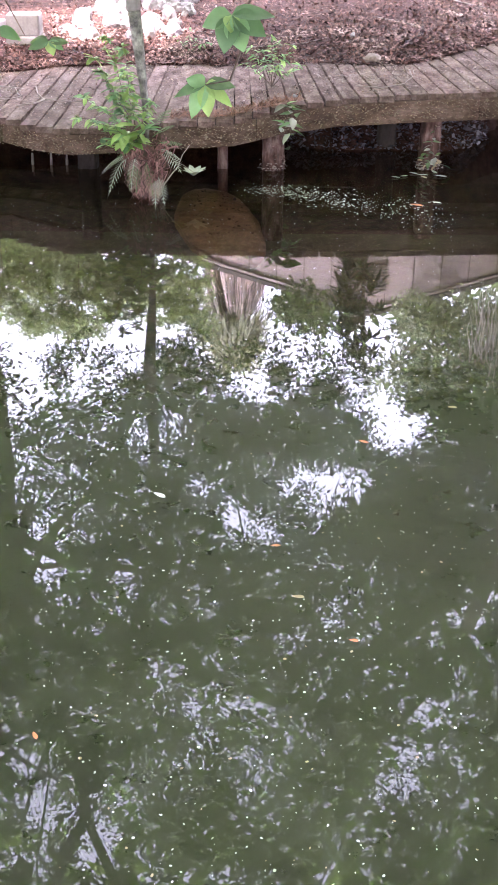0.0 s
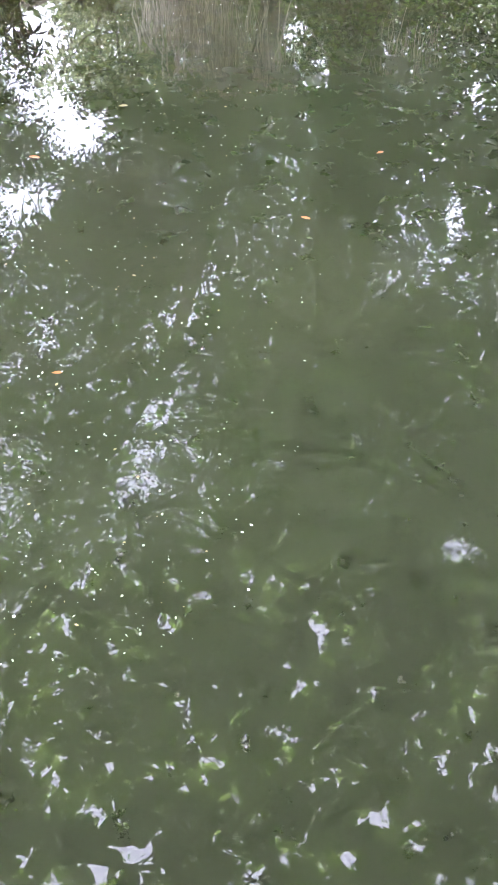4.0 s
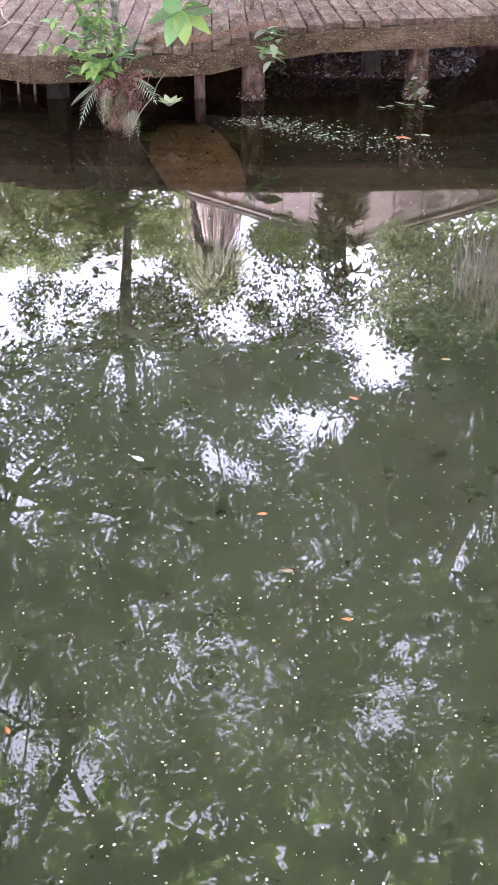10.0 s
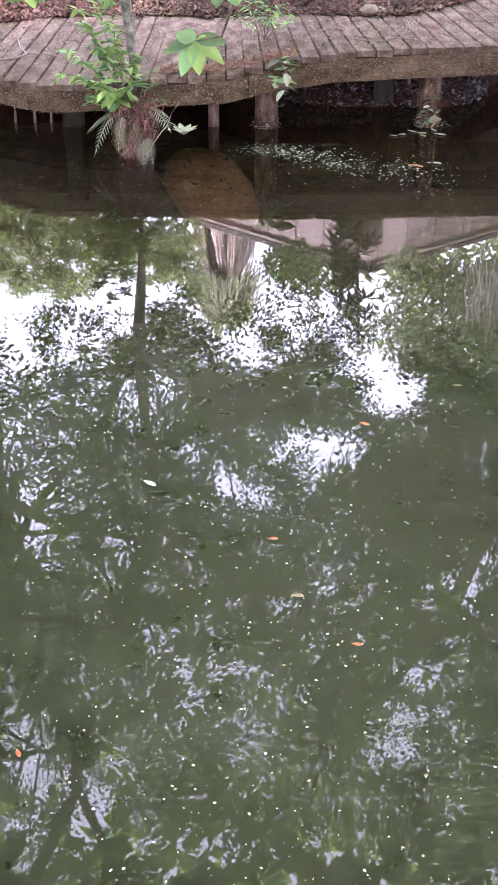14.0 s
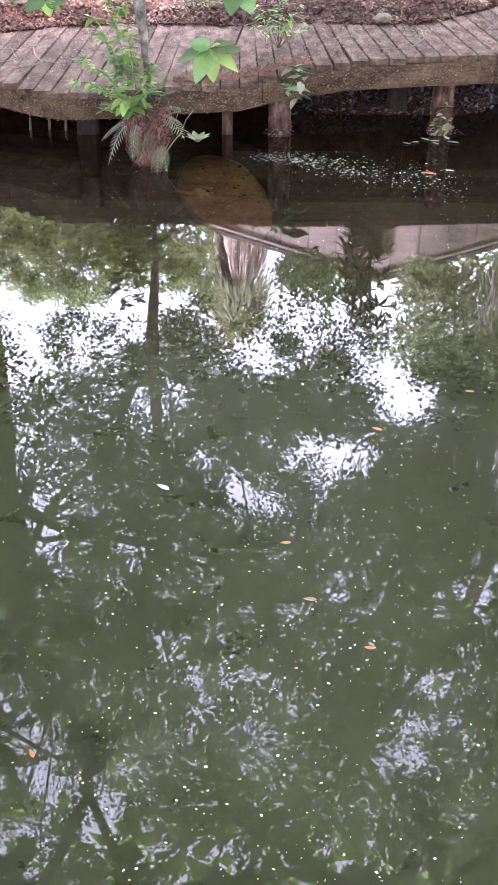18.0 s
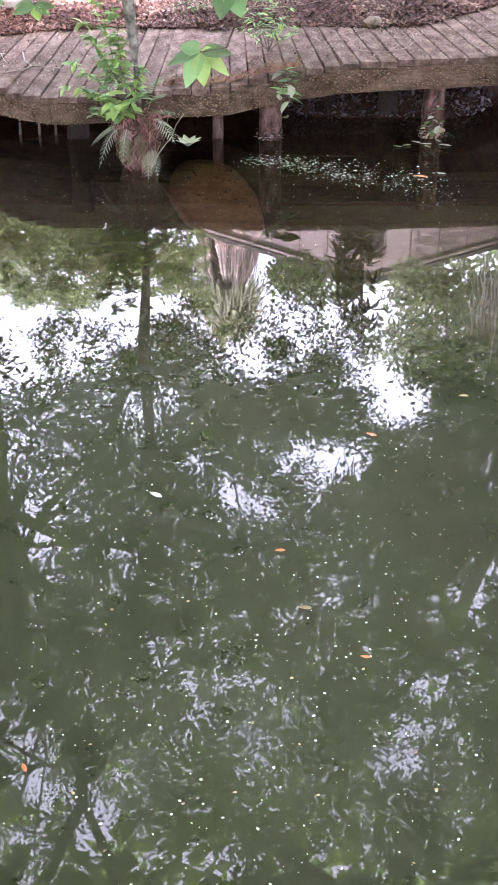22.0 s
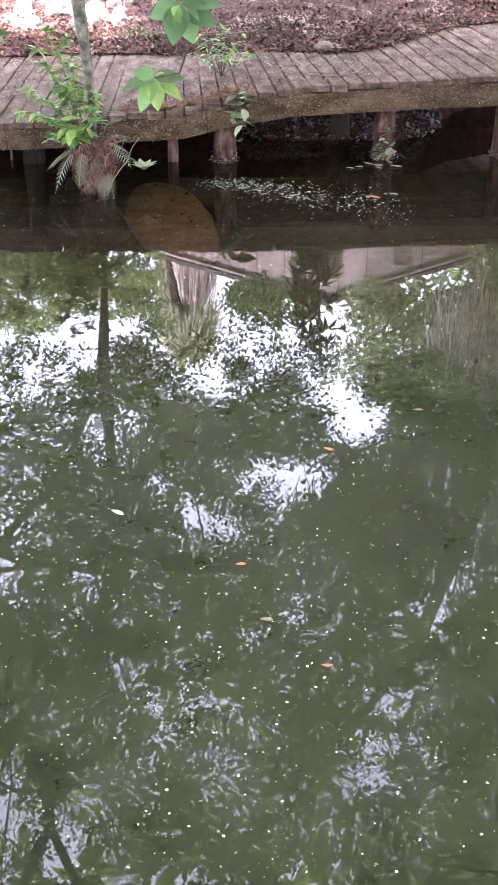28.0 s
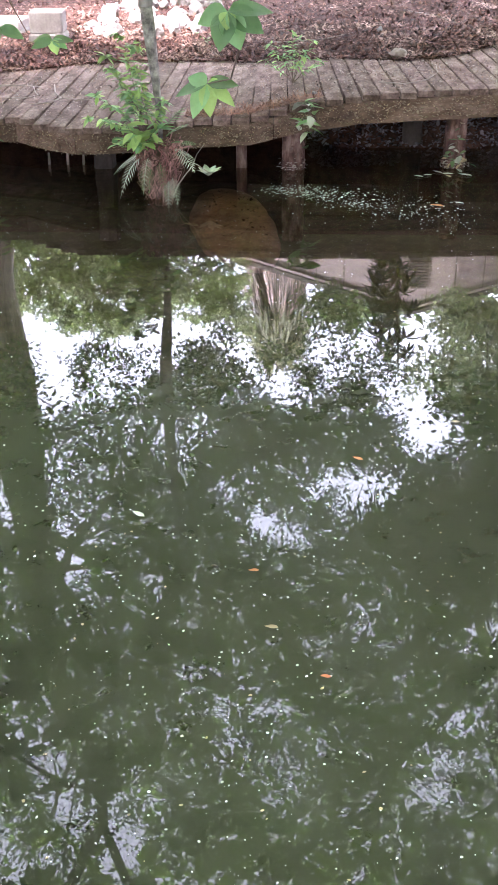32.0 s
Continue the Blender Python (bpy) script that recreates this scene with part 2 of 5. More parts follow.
LIMELEAF = material("lime_leaf", ((0.22, 0.33, 0.11), (0.33, 0.44, 0.18)), 5, 0.45, 0.15, 25, 0.2, varied=0.3, through_light=0.4)
FERN = material("fern_green", ((0.08, 0.13, 0.06), (0.16, 0.22, 0.11)), 6, 0.6, 0.2, 30, 0, varied=0.3, through_light=0.3)
PALEFERN = material("dry_pale_fern", ((0.30, 0.31, 0.24), (0.48, 0.48, 0.40)), 6, 0.7, 0.2, 30, 0, varied=0.2)
ROOT = material("pink_root", ((0.15, 0.062, 0.052), (0.33, 0.18, 0.16)), 9, 0.85, 0.3, 40, 0.4, varied=0.65)
DEADPALM = material("dead_palm_leaf", ((0.32, 0.275, 0.24), (0.52, 0.465, 0.415)), 4, 0.8, 0.3, 20, 0, varied=0.8, through_light=0.4, glow=(1.5, 1.3, 1.15))
PALMLEAF = material("palm_leaf", ((0.26, 0.285, 0.205), (0.44, 0.455, 0.34)), 4, 0.6, 0.2, 20, 0, varied=0.3, through_light=0.45, glow=(1.5, 1.5, 1.0))
MOSS = material("spanish_moss", ((0.44, 0.425, 0.385), (0.63, 0.615, 0.56)), 3, 0.95, 0.2, 20, 0, varied=0.35, through_light=0.7, glow=(1.45, 1.4, 1.3))
SIDING = material("pinkish_siding", ((0.295, 0.245, 0.235), (0.335, 0.28, 0.268)), 1.2, 0.7, 0.08, 25, 0.15, 0.002, (1, 1, 0.3))
TRIM = material("pale_trim", ((0.26, 0.215, 0.20), (0.36, 0.31, 0.29)), 4, 0.75, 0.15, 25)
SEAM = material("dark_seam", ((0.10, 0.085, 0.08), (0.16, 0.13, 0.12)), 4, 0.9, 0.1)
ROOFING = material("grey_shingle", ((0.07, 0.065, 0.06), (0.12, 0.11, 0.10)), 6, 0.9, 0.3)
CONCRETE = material("pale_concrete", ((0.22, 0.19, 0.172), (0.30, 0.265, 0.25)), 9, 0.9, 0.25, 60, 0.5)
LIMESTONE = material("pale_limestone", ((0.20, 0.175, 0.168), (0.34, 0.305, 0.295)), 11, 0.9, 0.35, 40, 0.8, 0.01, varied=0.2)
CYPRESS = material("ridged_pale_bark", ((0.18, 0.145, 0.12), (0.40, 0.345, 0.30), (0.58, 0.53, 0.47)), 9, 0.9, 0.5, 40, 0.9, 0.02, (1, 1, 0.12))
STONE = material("tan_stone", ((0.2, 0.15, 0.12), (0.3, 0.24, 0.2)), 12, 0.9, 0.3, 50)
FOAM = material("pale_fleck", ((0.5, 0.47, 0.45), (0.75, 0.72, 0.7)), 8, 0.7, 0.1, 40, 0, varied=0.3)
REDLEAF = material("orange_leaf", ((0.55, 0.13, 0.06), (0.7, 0.25, 0.1)), 12, 0.5, 0.2, 50, 0, varied=0.2)
TANLEAF = material("tan_leaf", ((0.32, 0.22, 0.12), (0.45, 0.33, 0.2)), 12, 0.6, 0.2, 50, 0, varied=0.3)
TWIG = material("pale_twig", ((0.26, 0.20, 0.17), (0.38, 0.31, 0.27)), 14, 0.85, 0.2, 60, 0.2)
STEM = material("brown_stem", ((0.10, 0.07, 0.05), (0.17, 0.12, 0.09)), 14, 0.85, 0.2, 60, 0.2)
GREENSTEM = material("green_stem", ((0.12, 0.17, 0.06), (0.18, 0.22, 0.09)), 14, 0.7, 0.2, 60, 0.2)
NEEDLE = material("rust_needle", ((0.16, 0.062, 0.044), (0.27, 0.118, 0.083)), 9, 0.7, 0.2, 30, 0, varied=0.5)


# ---- builders ----
def obj(name, verts, faces, mat, parent=None, label="", smooth=False):
    me = bpy.data.meshes.new(name)
    me.from_pydata([tuple(v) for v in verts] if not isinstance(verts, np.ndarray) else verts.tolist(), [], faces if not isinstance(faces, np.ndarray) else faces.tolist())
    me.materials.append(mat)
    if smooth:
        me.polygons.foreach_set("use_smooth", [True] * len(me.polygons))
    ob = new(name, me)
    if parent is not None:
        ob.parent = parent
    if label:
        ob["label"] = label
    return ob


def part(name, bm, mat, parent, label="", smooth=False):
    me = bpy.data.meshes.new(name)
    bm.to_mesh(me)
    bm.free()
    me.materials.append(mat)
    if smooth:
        me.polygons.foreach_set("use_smooth", [True] * len(me.polygons))
    ob = new(name, me)
    ob.parent = parent
    if label:
        ob["label"] = label
    return ob


def thing(name, label, category, group="", kind=""):
    return tagged(new(name), label, category, group, kind)


def block(x0, y0, z0, x1, y1, z1, bevel=0.004):
    """A box with its edges broken, as vertices and faces."""
    bm = bmesh.new()
    bmesh.ops.create_cube(bm, size=1)
    for v in bm.verts:
        v.co = Vector(((x0 + x1) / 2 + v.co.x * (x1 - x0), (y0 + y1) / 2 + v.co.y * (y1 - y0), (z0 + z1) / 2 + v.co.z * (z1 - z0)))
    if bevel:
        bmesh.ops.bevel(bm, geom=bm.edges[:], offset=bevel, segments=1, affect="EDGES")
    return bm


def tube(pts, radii, sides=8, wob=0.0, rng=None):
    """A tapered round limb along pts: vertices and faces."""
    V, F = [], []
    pts = [Vector(p) for p in pts]
    for i, p in enumerate(pts):
        d = (pts[min(i + 1, len(pts) - 1)] - pts[max(i - 1, 0)]).normalized()
        a = d.cross(Vector((0.3, 1, 0.2))).normalized()
        b = d.cross(a)
        for k in range(sides):
            t = 2 * math.pi * k / sides
            r = radii[i] * (1 + (rng.uniform(-wob, wob) if rng else 0))
            V.append(p + (a * math.cos(t) + b * math.sin(t)) * r)
    for i in range(len(pts) - 1):
        for k in range(sides):
            F.append((i * sides + k, i * sides + (k + 1) % sides, (i + 1) * sides + (k + 1) % sides, (i + 1) * sides + k))
    n = len(V)
    F.append(tuple(range(sides))[::-1])
    F.append(tuple(range(n - sides, n)))
    return V, F


def bent(p, q, n=7, sag=0.0, wander=0.0, rng=None):
    """Points from p to q with a sag and a wander."""
    p, q = Vector(p), Vector(q)
    out = []
    for i in range(n):
        t = i / (n - 1)
        v = p.lerp(q, t) + Vector((0, 0, -4 * sag * t * (1 - t)))
        if rng and 0 < i < n - 1:
            v += Vector([rng.uniform(-wander, wander) for _ in range(3)])
        out.append(v)
    return out


def merge(parts):
    V, F = [], []
    for v, f in parts:
        n = len(V)
        V += list(v)
        F += [tuple(i + n for i in g) for g in f]
    return V, F


def leaf_cloud(P, D, N, L, W, droop=0.0):
    """Many pointed leaves, each of four corners folded along its midrib: arrays of place, way, face normal, length and width."""
    S = np.cross(D, N)
    S /= np.linalg.norm(S, axis=1)[:, None] + 1e-9
    L, W = L[:, None], W[:, None]
    up = np.cross(S, D)
    V = np.stack([P, P + D * L * 0.42 + S * W * 0.5 + up * W * 0.12, P + D * L - np.array([0, 0, 1.0]) * droop * L, P + D * L * 0.42 - S * W * 0.5 + up * W * 0.12], 1)
    n = len(P)
    i = np.arange(n)[:, None] * 4
    return V.reshape(-1, 3), np.concatenate([i + [0, 1, 2], i + [0, 2, 3]], 0)


def unit(A):
    return A / (np.linalg.norm(A, axis=1)[:, None] + 1e-9)


def broad_leaf(L, W, lobes=0, curl=0.12, rows=7):
    """One leaf along +y from its stalk, lying in xy with a fold and a droop."""
    V, F = [], []
    for i in range(rows):
        t = i / (rows - 1)
        w = W * 0.5 * (math.sin(math.pi * t ** 0.75) ** 0.8 if 0 < t < 1 else 0.04)
        if lobes and 0 < i < rows - 1:
            w *= 1 + 0.28 * math.cos(i * math.pi)
        z = -curl * L * t * t
        V += [(-w, L * t, z + w * 0.22), (-w * 0.5, L * t, z + w * 0.08), (0, L * t, z), (w * 0.5, L * t, z + w * 0.08), (w, L * t, z + w * 0.22)]
    for i in range(rows - 1):
        for k in range(4):
            a = i * 5 + k
            F.append((a, a + 1, a + 6, a + 5))
    return V, F


def placed(geo, at, yaw=0.0, pitch=0.0, roll=0.0, s=1.0):
    m = Matrix.Translation(at) @ Euler((radians(pitch), radians(roll), radians(yaw)), "XYZ").to_matrix().to_4x4() @ Matrix.Scale(s, 4)
    return [m @ Vector(v) for v in geo[0]], geo[1]


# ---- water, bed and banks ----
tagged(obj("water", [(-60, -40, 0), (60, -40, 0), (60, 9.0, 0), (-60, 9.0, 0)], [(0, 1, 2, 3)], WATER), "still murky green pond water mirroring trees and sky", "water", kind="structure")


def grid(name, x0, x1, y0, y1, nx, ny, height, mat, label, category):
    xs, ys = np.linspace(x0, x1, nx), np.linspace(y0, y1, ny)
    V = [(x, y, height(x, y)) for y in ys for x in xs]
    F = [(j * nx + i, j * nx + i + 1, (j + 1) * nx + i + 1, (j + 1) * nx + i) for j in range(ny - 1) for i in range(nx - 1)]
    return tagged(obj(name, V, F, mat, smooth=True), label, category, kind="structure")


grid("pond_bed", -60, 60, -40, 9.2, 90, 60, lambda x, y: -0.5 + 0.06 * noise.noise((x * 0.4, y * 0.4, 0)), SILT, "brown-green silty pond bed under murky water", "pond bed")

FRONT = ((-6.0, 8.6, 0.42), (-3.2, 7.33, 0.415), (-1.85, 6.80, 0.408), (-1.72, 6.83, 0.408), (-1.48, 6.64, 0.408), (-1.27, 6.53, 0.408), (-1.05, 6.55, 0.411), (-0.54, 6.61, 0.437),
         (-0.20, 6.635, 0.451), (-0.05, 6.69, 0.475), (0.10, 6.76, 0.496), (0.21, 6.79, 0.507), (0.50, 6.865, 0.533), (0.85, 6.92, 0.543), (1.42, 7.00, 0.557), (1.85, 7.05, 0.564), (6.0, 7.6, 0.564))
BACK = ((-6.0, 10.0), (-3.0, 8.15), (-2.2, 8.22), (-1.65, 8.55), (-1.1, 8.7), (-0.4, 8.47), (0.21, 8.19), (0.71, 7.96), (1.14, 8.02), (1.54, 8.47), (1.9, 8.92), (3.0, 9.57), (6.0, 10.1))
FX, FY, FZ = (np.array(c) for c in zip(*FRONT))
BX, BY = (np.array(c) for c in zip(*BACK))


def front_y(x):
    return float(np.interp(x, FX, FY))


def deck_z(x):
    return float(np.interp(x, FX, FZ))


def back_y(x):
    return float(np.interp(x, BX, BY))


def ground_z(x, y):
    d = y - back_y(x)
    return deck_z(x) + 0.015 + min(0.05, 0.12 * max(d, 0)) + 0.055 * max(d, 0) ** 0.9 + 0.03 * noise.noise((x * 1.1, y * 1.1, 3)) * min(1, max(d, 0) * 3)


def ground_sheet():
    xs = np.concatenate([np.linspace(-70, -6, 14), np.linspace(-5.7, 6, 110), np.linspace(6.5, 70, 14)])
    ds = np.concatenate([np.linspace(0, 4, 42), np.linspace(4.5, 80, 18)])
    V = [(x, back_y(x) + d + (0.03 * noise.noise((x * 6, 0, 1)) if d == 0 else 0), ground_z(x, back_y(x) + d) if d < 30 else ground_z(x, back_y(x) + 30)) for d in ds for x in xs]
    nx = len(xs)
    # the edge turns down behind the deck boards
    V = [(x, back_y(x) + 0.02, deck_z(x) - 0.35) for x in xs] + V
    F = [(j * nx + i, j * nx + i + 1, (j + 1) * nx + i + 1, (j + 1) * nx + i) for j in range(len(ds)) for i in range(nx - 1)]
    return tagged(obj("ground", V, F, MULCH, smooth=True), "bank of reddish-brown mulch and leaf litter", "ground", kind="structure")


ground_sheet()


def bank_foot(x):
    return 8.5 - 0.85 / (1 + math.exp(-(x - 0.1) * 14)) + 1.0 / (1 + math.exp(-(x - 1.75) * 10))


def bank_z(x, y):
    d = y - bank_foot(x)
    return (0.55 * d if d > 0 else 3.0 * d) + 0.03 * noise.noise((x * 4, y * 4, 7))


grid("bank", -6, 6, 7.1, 9.1, 90, 40, lambda x, y: max(-0.45, min(bank_z(x, y), deck_z(x) - 0.09)), MULCH, "dark bank under the boardwalk strewn with wet leaves", "bank")


# ---- boardwalk ----
def boardwalk():
    rng = random.Random(11)
    deck = thing("boardwalk", "weathered grey-brown plank boardwalk sagging along the pond edge", "boardwalk")
    x = -3.6
    while x < 3.8:
        w = rng.uniform(0.104, 0.114)
        fan = -0.09 * max(0.0, min(1.0, (x + 0.6) / 1.2))
        y0, y1 = front_y(x + w / 2) - 0.014 + rng.uniform(-0.007, 0.007), back_y(x + w / 2) + 0.28
        z, t = deck_z(x + w / 2) + rng.uniform(-0.004, 0.004), 0.036
        tilt = rng.uniform(-0.004, 0.004)
        V, F = [], []
        for y in np.linspace(y0, y1, 13):
            sh = fan * (y - y0) + rng.uniform(-0.002, 0.002)
            zz = z + rng.uniform(-0.003, 0.003)
            ea, eb = rng.uniform(-0.001, 0.005), rng.uniform(-0.005, 0.001)
            for dx, dz in ((ea, -t), (ea, -0.004), (ea + 0.003, 0), (w - 0.003 + eb, tilt), (w + eb, tilt - 0.004), (w + eb, -t)):
                V.append((x + dx + sh, y, zz + dz))
        for i in range(12):
            for k in range(6):
                F.append((i * 6 + k, i * 6 + (k + 1) % 6, (i + 1) * 6 + (k + 1) % 6, (i + 1) * 6 + k))
        F += [(5, 4, 3, 2, 1, 0), (72, 73, 74, 75, 76, 77)]
        obj("plank", V, F, PLANK, deck)
        x += w + rng.uniform(0.003, 0.008)
    # front boards, butted end to end
    for a, b in ((1, 3), (3, 5), (5, 9), (9, 11), (11, 14), (14, 16)):
        P = [FRONT[i] for i in range(a, b + 1)]
        fine = []
        for p, q in zip(P, P[1:]):
            fine += [tuple(np.array(p) + (np.array(q) - np.array(p)) * k / 4) for k in range(4)]
        fine.append(P[-1])
        V, F = [], []
        for i, (px, py, pz) in enumerate(fine):
            h = 0.125 + 0.02 * (px + 1.3) / 2.7 + 0.004 * noise.noise((px * 5, 0, 2))
            py += 0.004 * noise.noise((px * 7, 4, 2))
            for dy, dz in ((0, -0.040), (0, -0.038 - h), (0.04, -0.038 - h), (0.04, -0.040)):
                V.append((px + (0.002 if i == 0 else -0.002 if i == len(fine) - 1 else 0), py + dy, pz + dz))
        n = len(fine)
        for i in range(n - 1):
            for k in range(4):
                F.append((i * 4 + k, (i + 1) * 4 + k, (i + 1) * 4 + (k + 1) % 4, i * 4 + (k + 1) % 4))
        F += [(0, 1, 2, 3), (4 * n - 1, 4 * n - 2, 4 * n - 3, 4 * n - 4)]
        obj("fascia_board", V, F, FASCIA, deck, "damp brown fascia board with lichen and moss")
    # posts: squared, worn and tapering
    for px, py, r, lean, mat in ((0.063, 7.15, 0.075, 0.0, POST), (1.14, 7.20, 0.068, 0.0, POST), (1.97, 7.24, 0.072, 0.0, POST), (-0.285, 7.16, 0.036, 0.0, POST), (-1.22, 7.16, 0.07, 0.0, SHADEWOOD),
                                 (0.90, 7.75, 0.07, 0.0, SHADEWOOD), (1.03, 8.1, 0.07, 0.0, SHADEWOOD), (-2.3, 7.3, 0.07, 0.0, SHADEWOOD), (2.9, 7.5, 0.07, 0.0, POST)):
        V, F = [], []
        top, m = deck_z(px) - 0.05, 28
        zs = np.linspace(-0.6, top, 30)
        for z in zs:
            f = 1.0 + 0.9 * max(0, 0.07 - abs(z - 0.02)) + 0.05 * noise.noise((px * 3, z * 6, 1))
            for k in range(m):
                a = 2 * math.pi * k / m + 0.26
                q = 1 / max(abs(math.cos(a)), abs(math.sin(a))) ** 0.6
                ca, sa = math.cos(a), math.sin(a)
                rr = r * f * q * (0.97 + 0.07 * noise.noise((ca * 2 + px, sa * 2, z * 5)) + 0.10 * noise.noise((ca * 7 + px * 9, sa * 7, z * 9)) + 0.06 * abs(noise.noise((ca * 16, sa * 16 + px, z * 22))))
                V.append((px + rr * ca + lean * z, py + rr * sa, z))
        for i in range(len(zs) - 1):
            for k in range(m):
                F.append((i * m + k, i * m + (k + 1) % m, (i + 1) * m + (k + 1) % m, (i + 1) * m + k))
        F.append(tuple(range(len(V) - m, len(V))))
        obj("post", V, F, mat, deck, "reddish worn timber post standing in the water" if mat is POST else "timber post under the boards, coloured dark for the shade")
    # beams under the boards
    for off in (0.42, 1.1):
        pts = [(x, front_y(x) + off, deck_z(x) - 0.10) for x in np.linspace(-4, 4.5, 26)]
        V, F = [], []
        for p in pts:
            for dy, dz in ((-0.03, 0.06), (-0.03, -0.07), (0.03, -0.07), (0.03, 0.06)):
                V.append((p[0], p[1] + dy, p[2] + dz))
        for i in range(len(pts) - 1):
            for k in range(4):
                F.append((i * 4 + k, (i + 1) * 4 + k, (i + 1) * 4 + (k + 1) % 4, i * 4 + (k + 1) % 4))
        obj("beam", V, F, SHADEWOOD, deck)
    # stubs of old stakes behind the front board
    for sx, sz in ((-1.62, 0.03), (-1.49, 0.035), (-1.38, 0.02), (-1.27, 0.05)):
        V, F = tube([(sx, 7.2, -0.05), (sx + 0.004, 7.2, 0.03), (sx + 0.006, 7.2, sz + 0.05)], [0.009, 0.010, 0.007], 7)
        obj("stake", V, F, STONE, deck, "short pale stake under the boards")
    return deck


boardwalk()


# ---- litter on bank and boards ----
def litter(name, n, where, size, mat, label, category, seed, lift=0.0, curl=0.35, slim=0.4):
    """Curled scraps of leaf and bark lying on a surface, as one mesh."""
    rng = np.random.default_rng(seed)
    V, F = [], []
    for i in range(n):
        x, y, z = where(rng)
        L = size * rng.uniform(0.5, 1.6)
        W = L * slim * rng.uniform(0.5, 1.3)
        a, tl = rng.uniform(0, 6.283), rng.normal(0, 0.35)
        d = np.array([math.cos(a) * math.cos(tl), math.sin(a) * math.cos(tl), math.sin(tl)])
        s = np.array([-math.sin(a), math.cos(a), rng.normal(0, 0.35)])
        up = np.array([0, 0, 1.0])
        c = rng.uniform(-curl, curl) * L
        p = np.array([x, y, z + lift + abs(math.sin(tl)) * L * 0.5])
        k = len(V)
        V += [p - d * L / 2, p - d * L * 0.15 + s * W / 2 + up * c * 0.7, p + d * L * 0.25 + s * W * 0.4 + up * c, p + d * L / 2 + up * c * 0.2, p + d * L * 0.2 - s * W * 0.45 + up * c * 0.8, p - d * L * 0.2 - s * W / 2 + up * c * 0.5]
        F += [(k, k + 1, k + 5), (k + 1, k + 2, k + 4, k + 5), (k + 2, k + 3, k + 4)]
    return tagged(obj(name, np.array(V), F, mat), label, category, kind="stuff")


def on_bank(rng):
    x = rng.uniform(-3.6, 3.8)
    y = back_y(x) - 0.05 + rng.exponential(1.0) % 3.6
    return x, y, max(ground_z(x, y), deck_z(x)) + 0.004


def on_deck(rng):
    x = rng.uniform(-2.6, 2.6)
    f, b = front_y(x), back_y(x)
    y = f + (b - f) * rng.beta(1.2, 0.8)
    return x, y, deck_z(x) + 0.006


def under_deck(rng):
    x = rng.uniform(0.05, 1.72)
    y = bank_foot(x) + rng.uniform(-0.02, 1.2)
    return x, y, min(bank_z(x, y), deck_z(x) - 0.09) + 0.01


litter("leaf_litter", 42000, on_bank, 0.031, CHIP, "reddish-brown curled leaves and bark chips covering the bank", "leaf litter", 1)
litter("deck_litter", 7500, on_deck, 0.013, CHIP, "small dry leaf scraps scattered on the boards", "leaf litter", 2)
litter("deck_scraps", 3000, on_deck, 0.014, TWIG, "pale dry leaf scraps and twig ends on the boards", "leaf litter", 12)
litter("wet_leaf_litter", 6500, under_deck, 0.036, WETSHEEN, "wet leaves with bluish sky sheen in their colour, under the boardwalk", "leaf litter", 3)


def needles(rng):
    t = rng.uniform(0, 1)
    x = -0.6 + 0.85 * t
    return x, front_y(x) + 0.02 + abs(rng.normal(0, 0.10)) + 0.04, deck_z(x) + 0.006


litter("pine_needles", 2200, needles, 0.042, NEEDLE, "rust-red pine needles drifted along the deck edge", "pine needles", 4, slim=0.08, curl=0.1)


def dry_stems(rng):
    x = 0.72 + rng.normal(0, 0.16)
    return x, 7.5 + rng.normal(0, 0.14), deck_z(x) + 0.008


litter("dry_stems", 130, dry_stems, 0.05, TWIG, "pale dry stems scattered on the boards", "twigs", 9, slim=0.07, curl=0.15)


def edge_lichen(rng):
    x = rng.uniform(-1.8, 2.2)
    return x, front_y(x) - 0.004, deck_z(x) - rng.uniform(0.045, 0.17)


litter("lichen", 1500, edge_lichen, 0.014, MOSSY, "moss and lichen tufts on the fascia boards", "lichen", 5, curl=0.5, slim=0.8)
litter("lichen", 900, edge_lichen, 0.010, TANLEAF, "pale dry scraps stuck to the fascia boards", "lichen", 6, curl=0.5, slim=0.6)


def post_scraps(rng):
    px, py = ((0.063, 7.15), (1.14, 7.20), (1.97, 7.24))[rng.integers(3)]
    a = rng.uniform(3.3, 6.1)
    r = 0.088 * rng.uniform(0.98, 1.2)
    return px + r * math.cos(a), py + r * math.sin(a), abs(rng.normal(0, 0.03)) + 0.005


def post_faces(rng):
    px, py = ((0.063, 7.15), (1.14, 7.20), (1.97, 7.24))[rng.integers(3)]
    a = rng.uniform(3.5, 5.9)
    r = 0.080 / max(abs(math.cos(a + 0.26)), abs(math.sin(a + 0.26))) ** 0.5
    return px + r * math.cos(a), py + r * math.sin(a), rng.uniform(0.02, 0.40)


litter("peeling_scraps", 240, post_faces, 0.022, POST, "peeling strips of bark on the posts", "debris", 14, curl=0.4, slim=0.5)
litter("post_scraps", 170, post_scraps, 0.020, TWIG, "pale scraps caught round the feet of the posts", "debris", 7, curl=0.5, slim=0.5)


def on_mound(rng):
    a, r = rng.uniform(0, 6.28), rng.uniform(0, 0.8) ** 0.7
    u, v = r * math.cos(a), r * math.sin(a)
    return -0.27 + 0.26 * u - 0.13 * v, 6.35 + 0.57 * v, -0.154 + 0.125 * math.sqrt(1 - r * r) + 0.03 * v


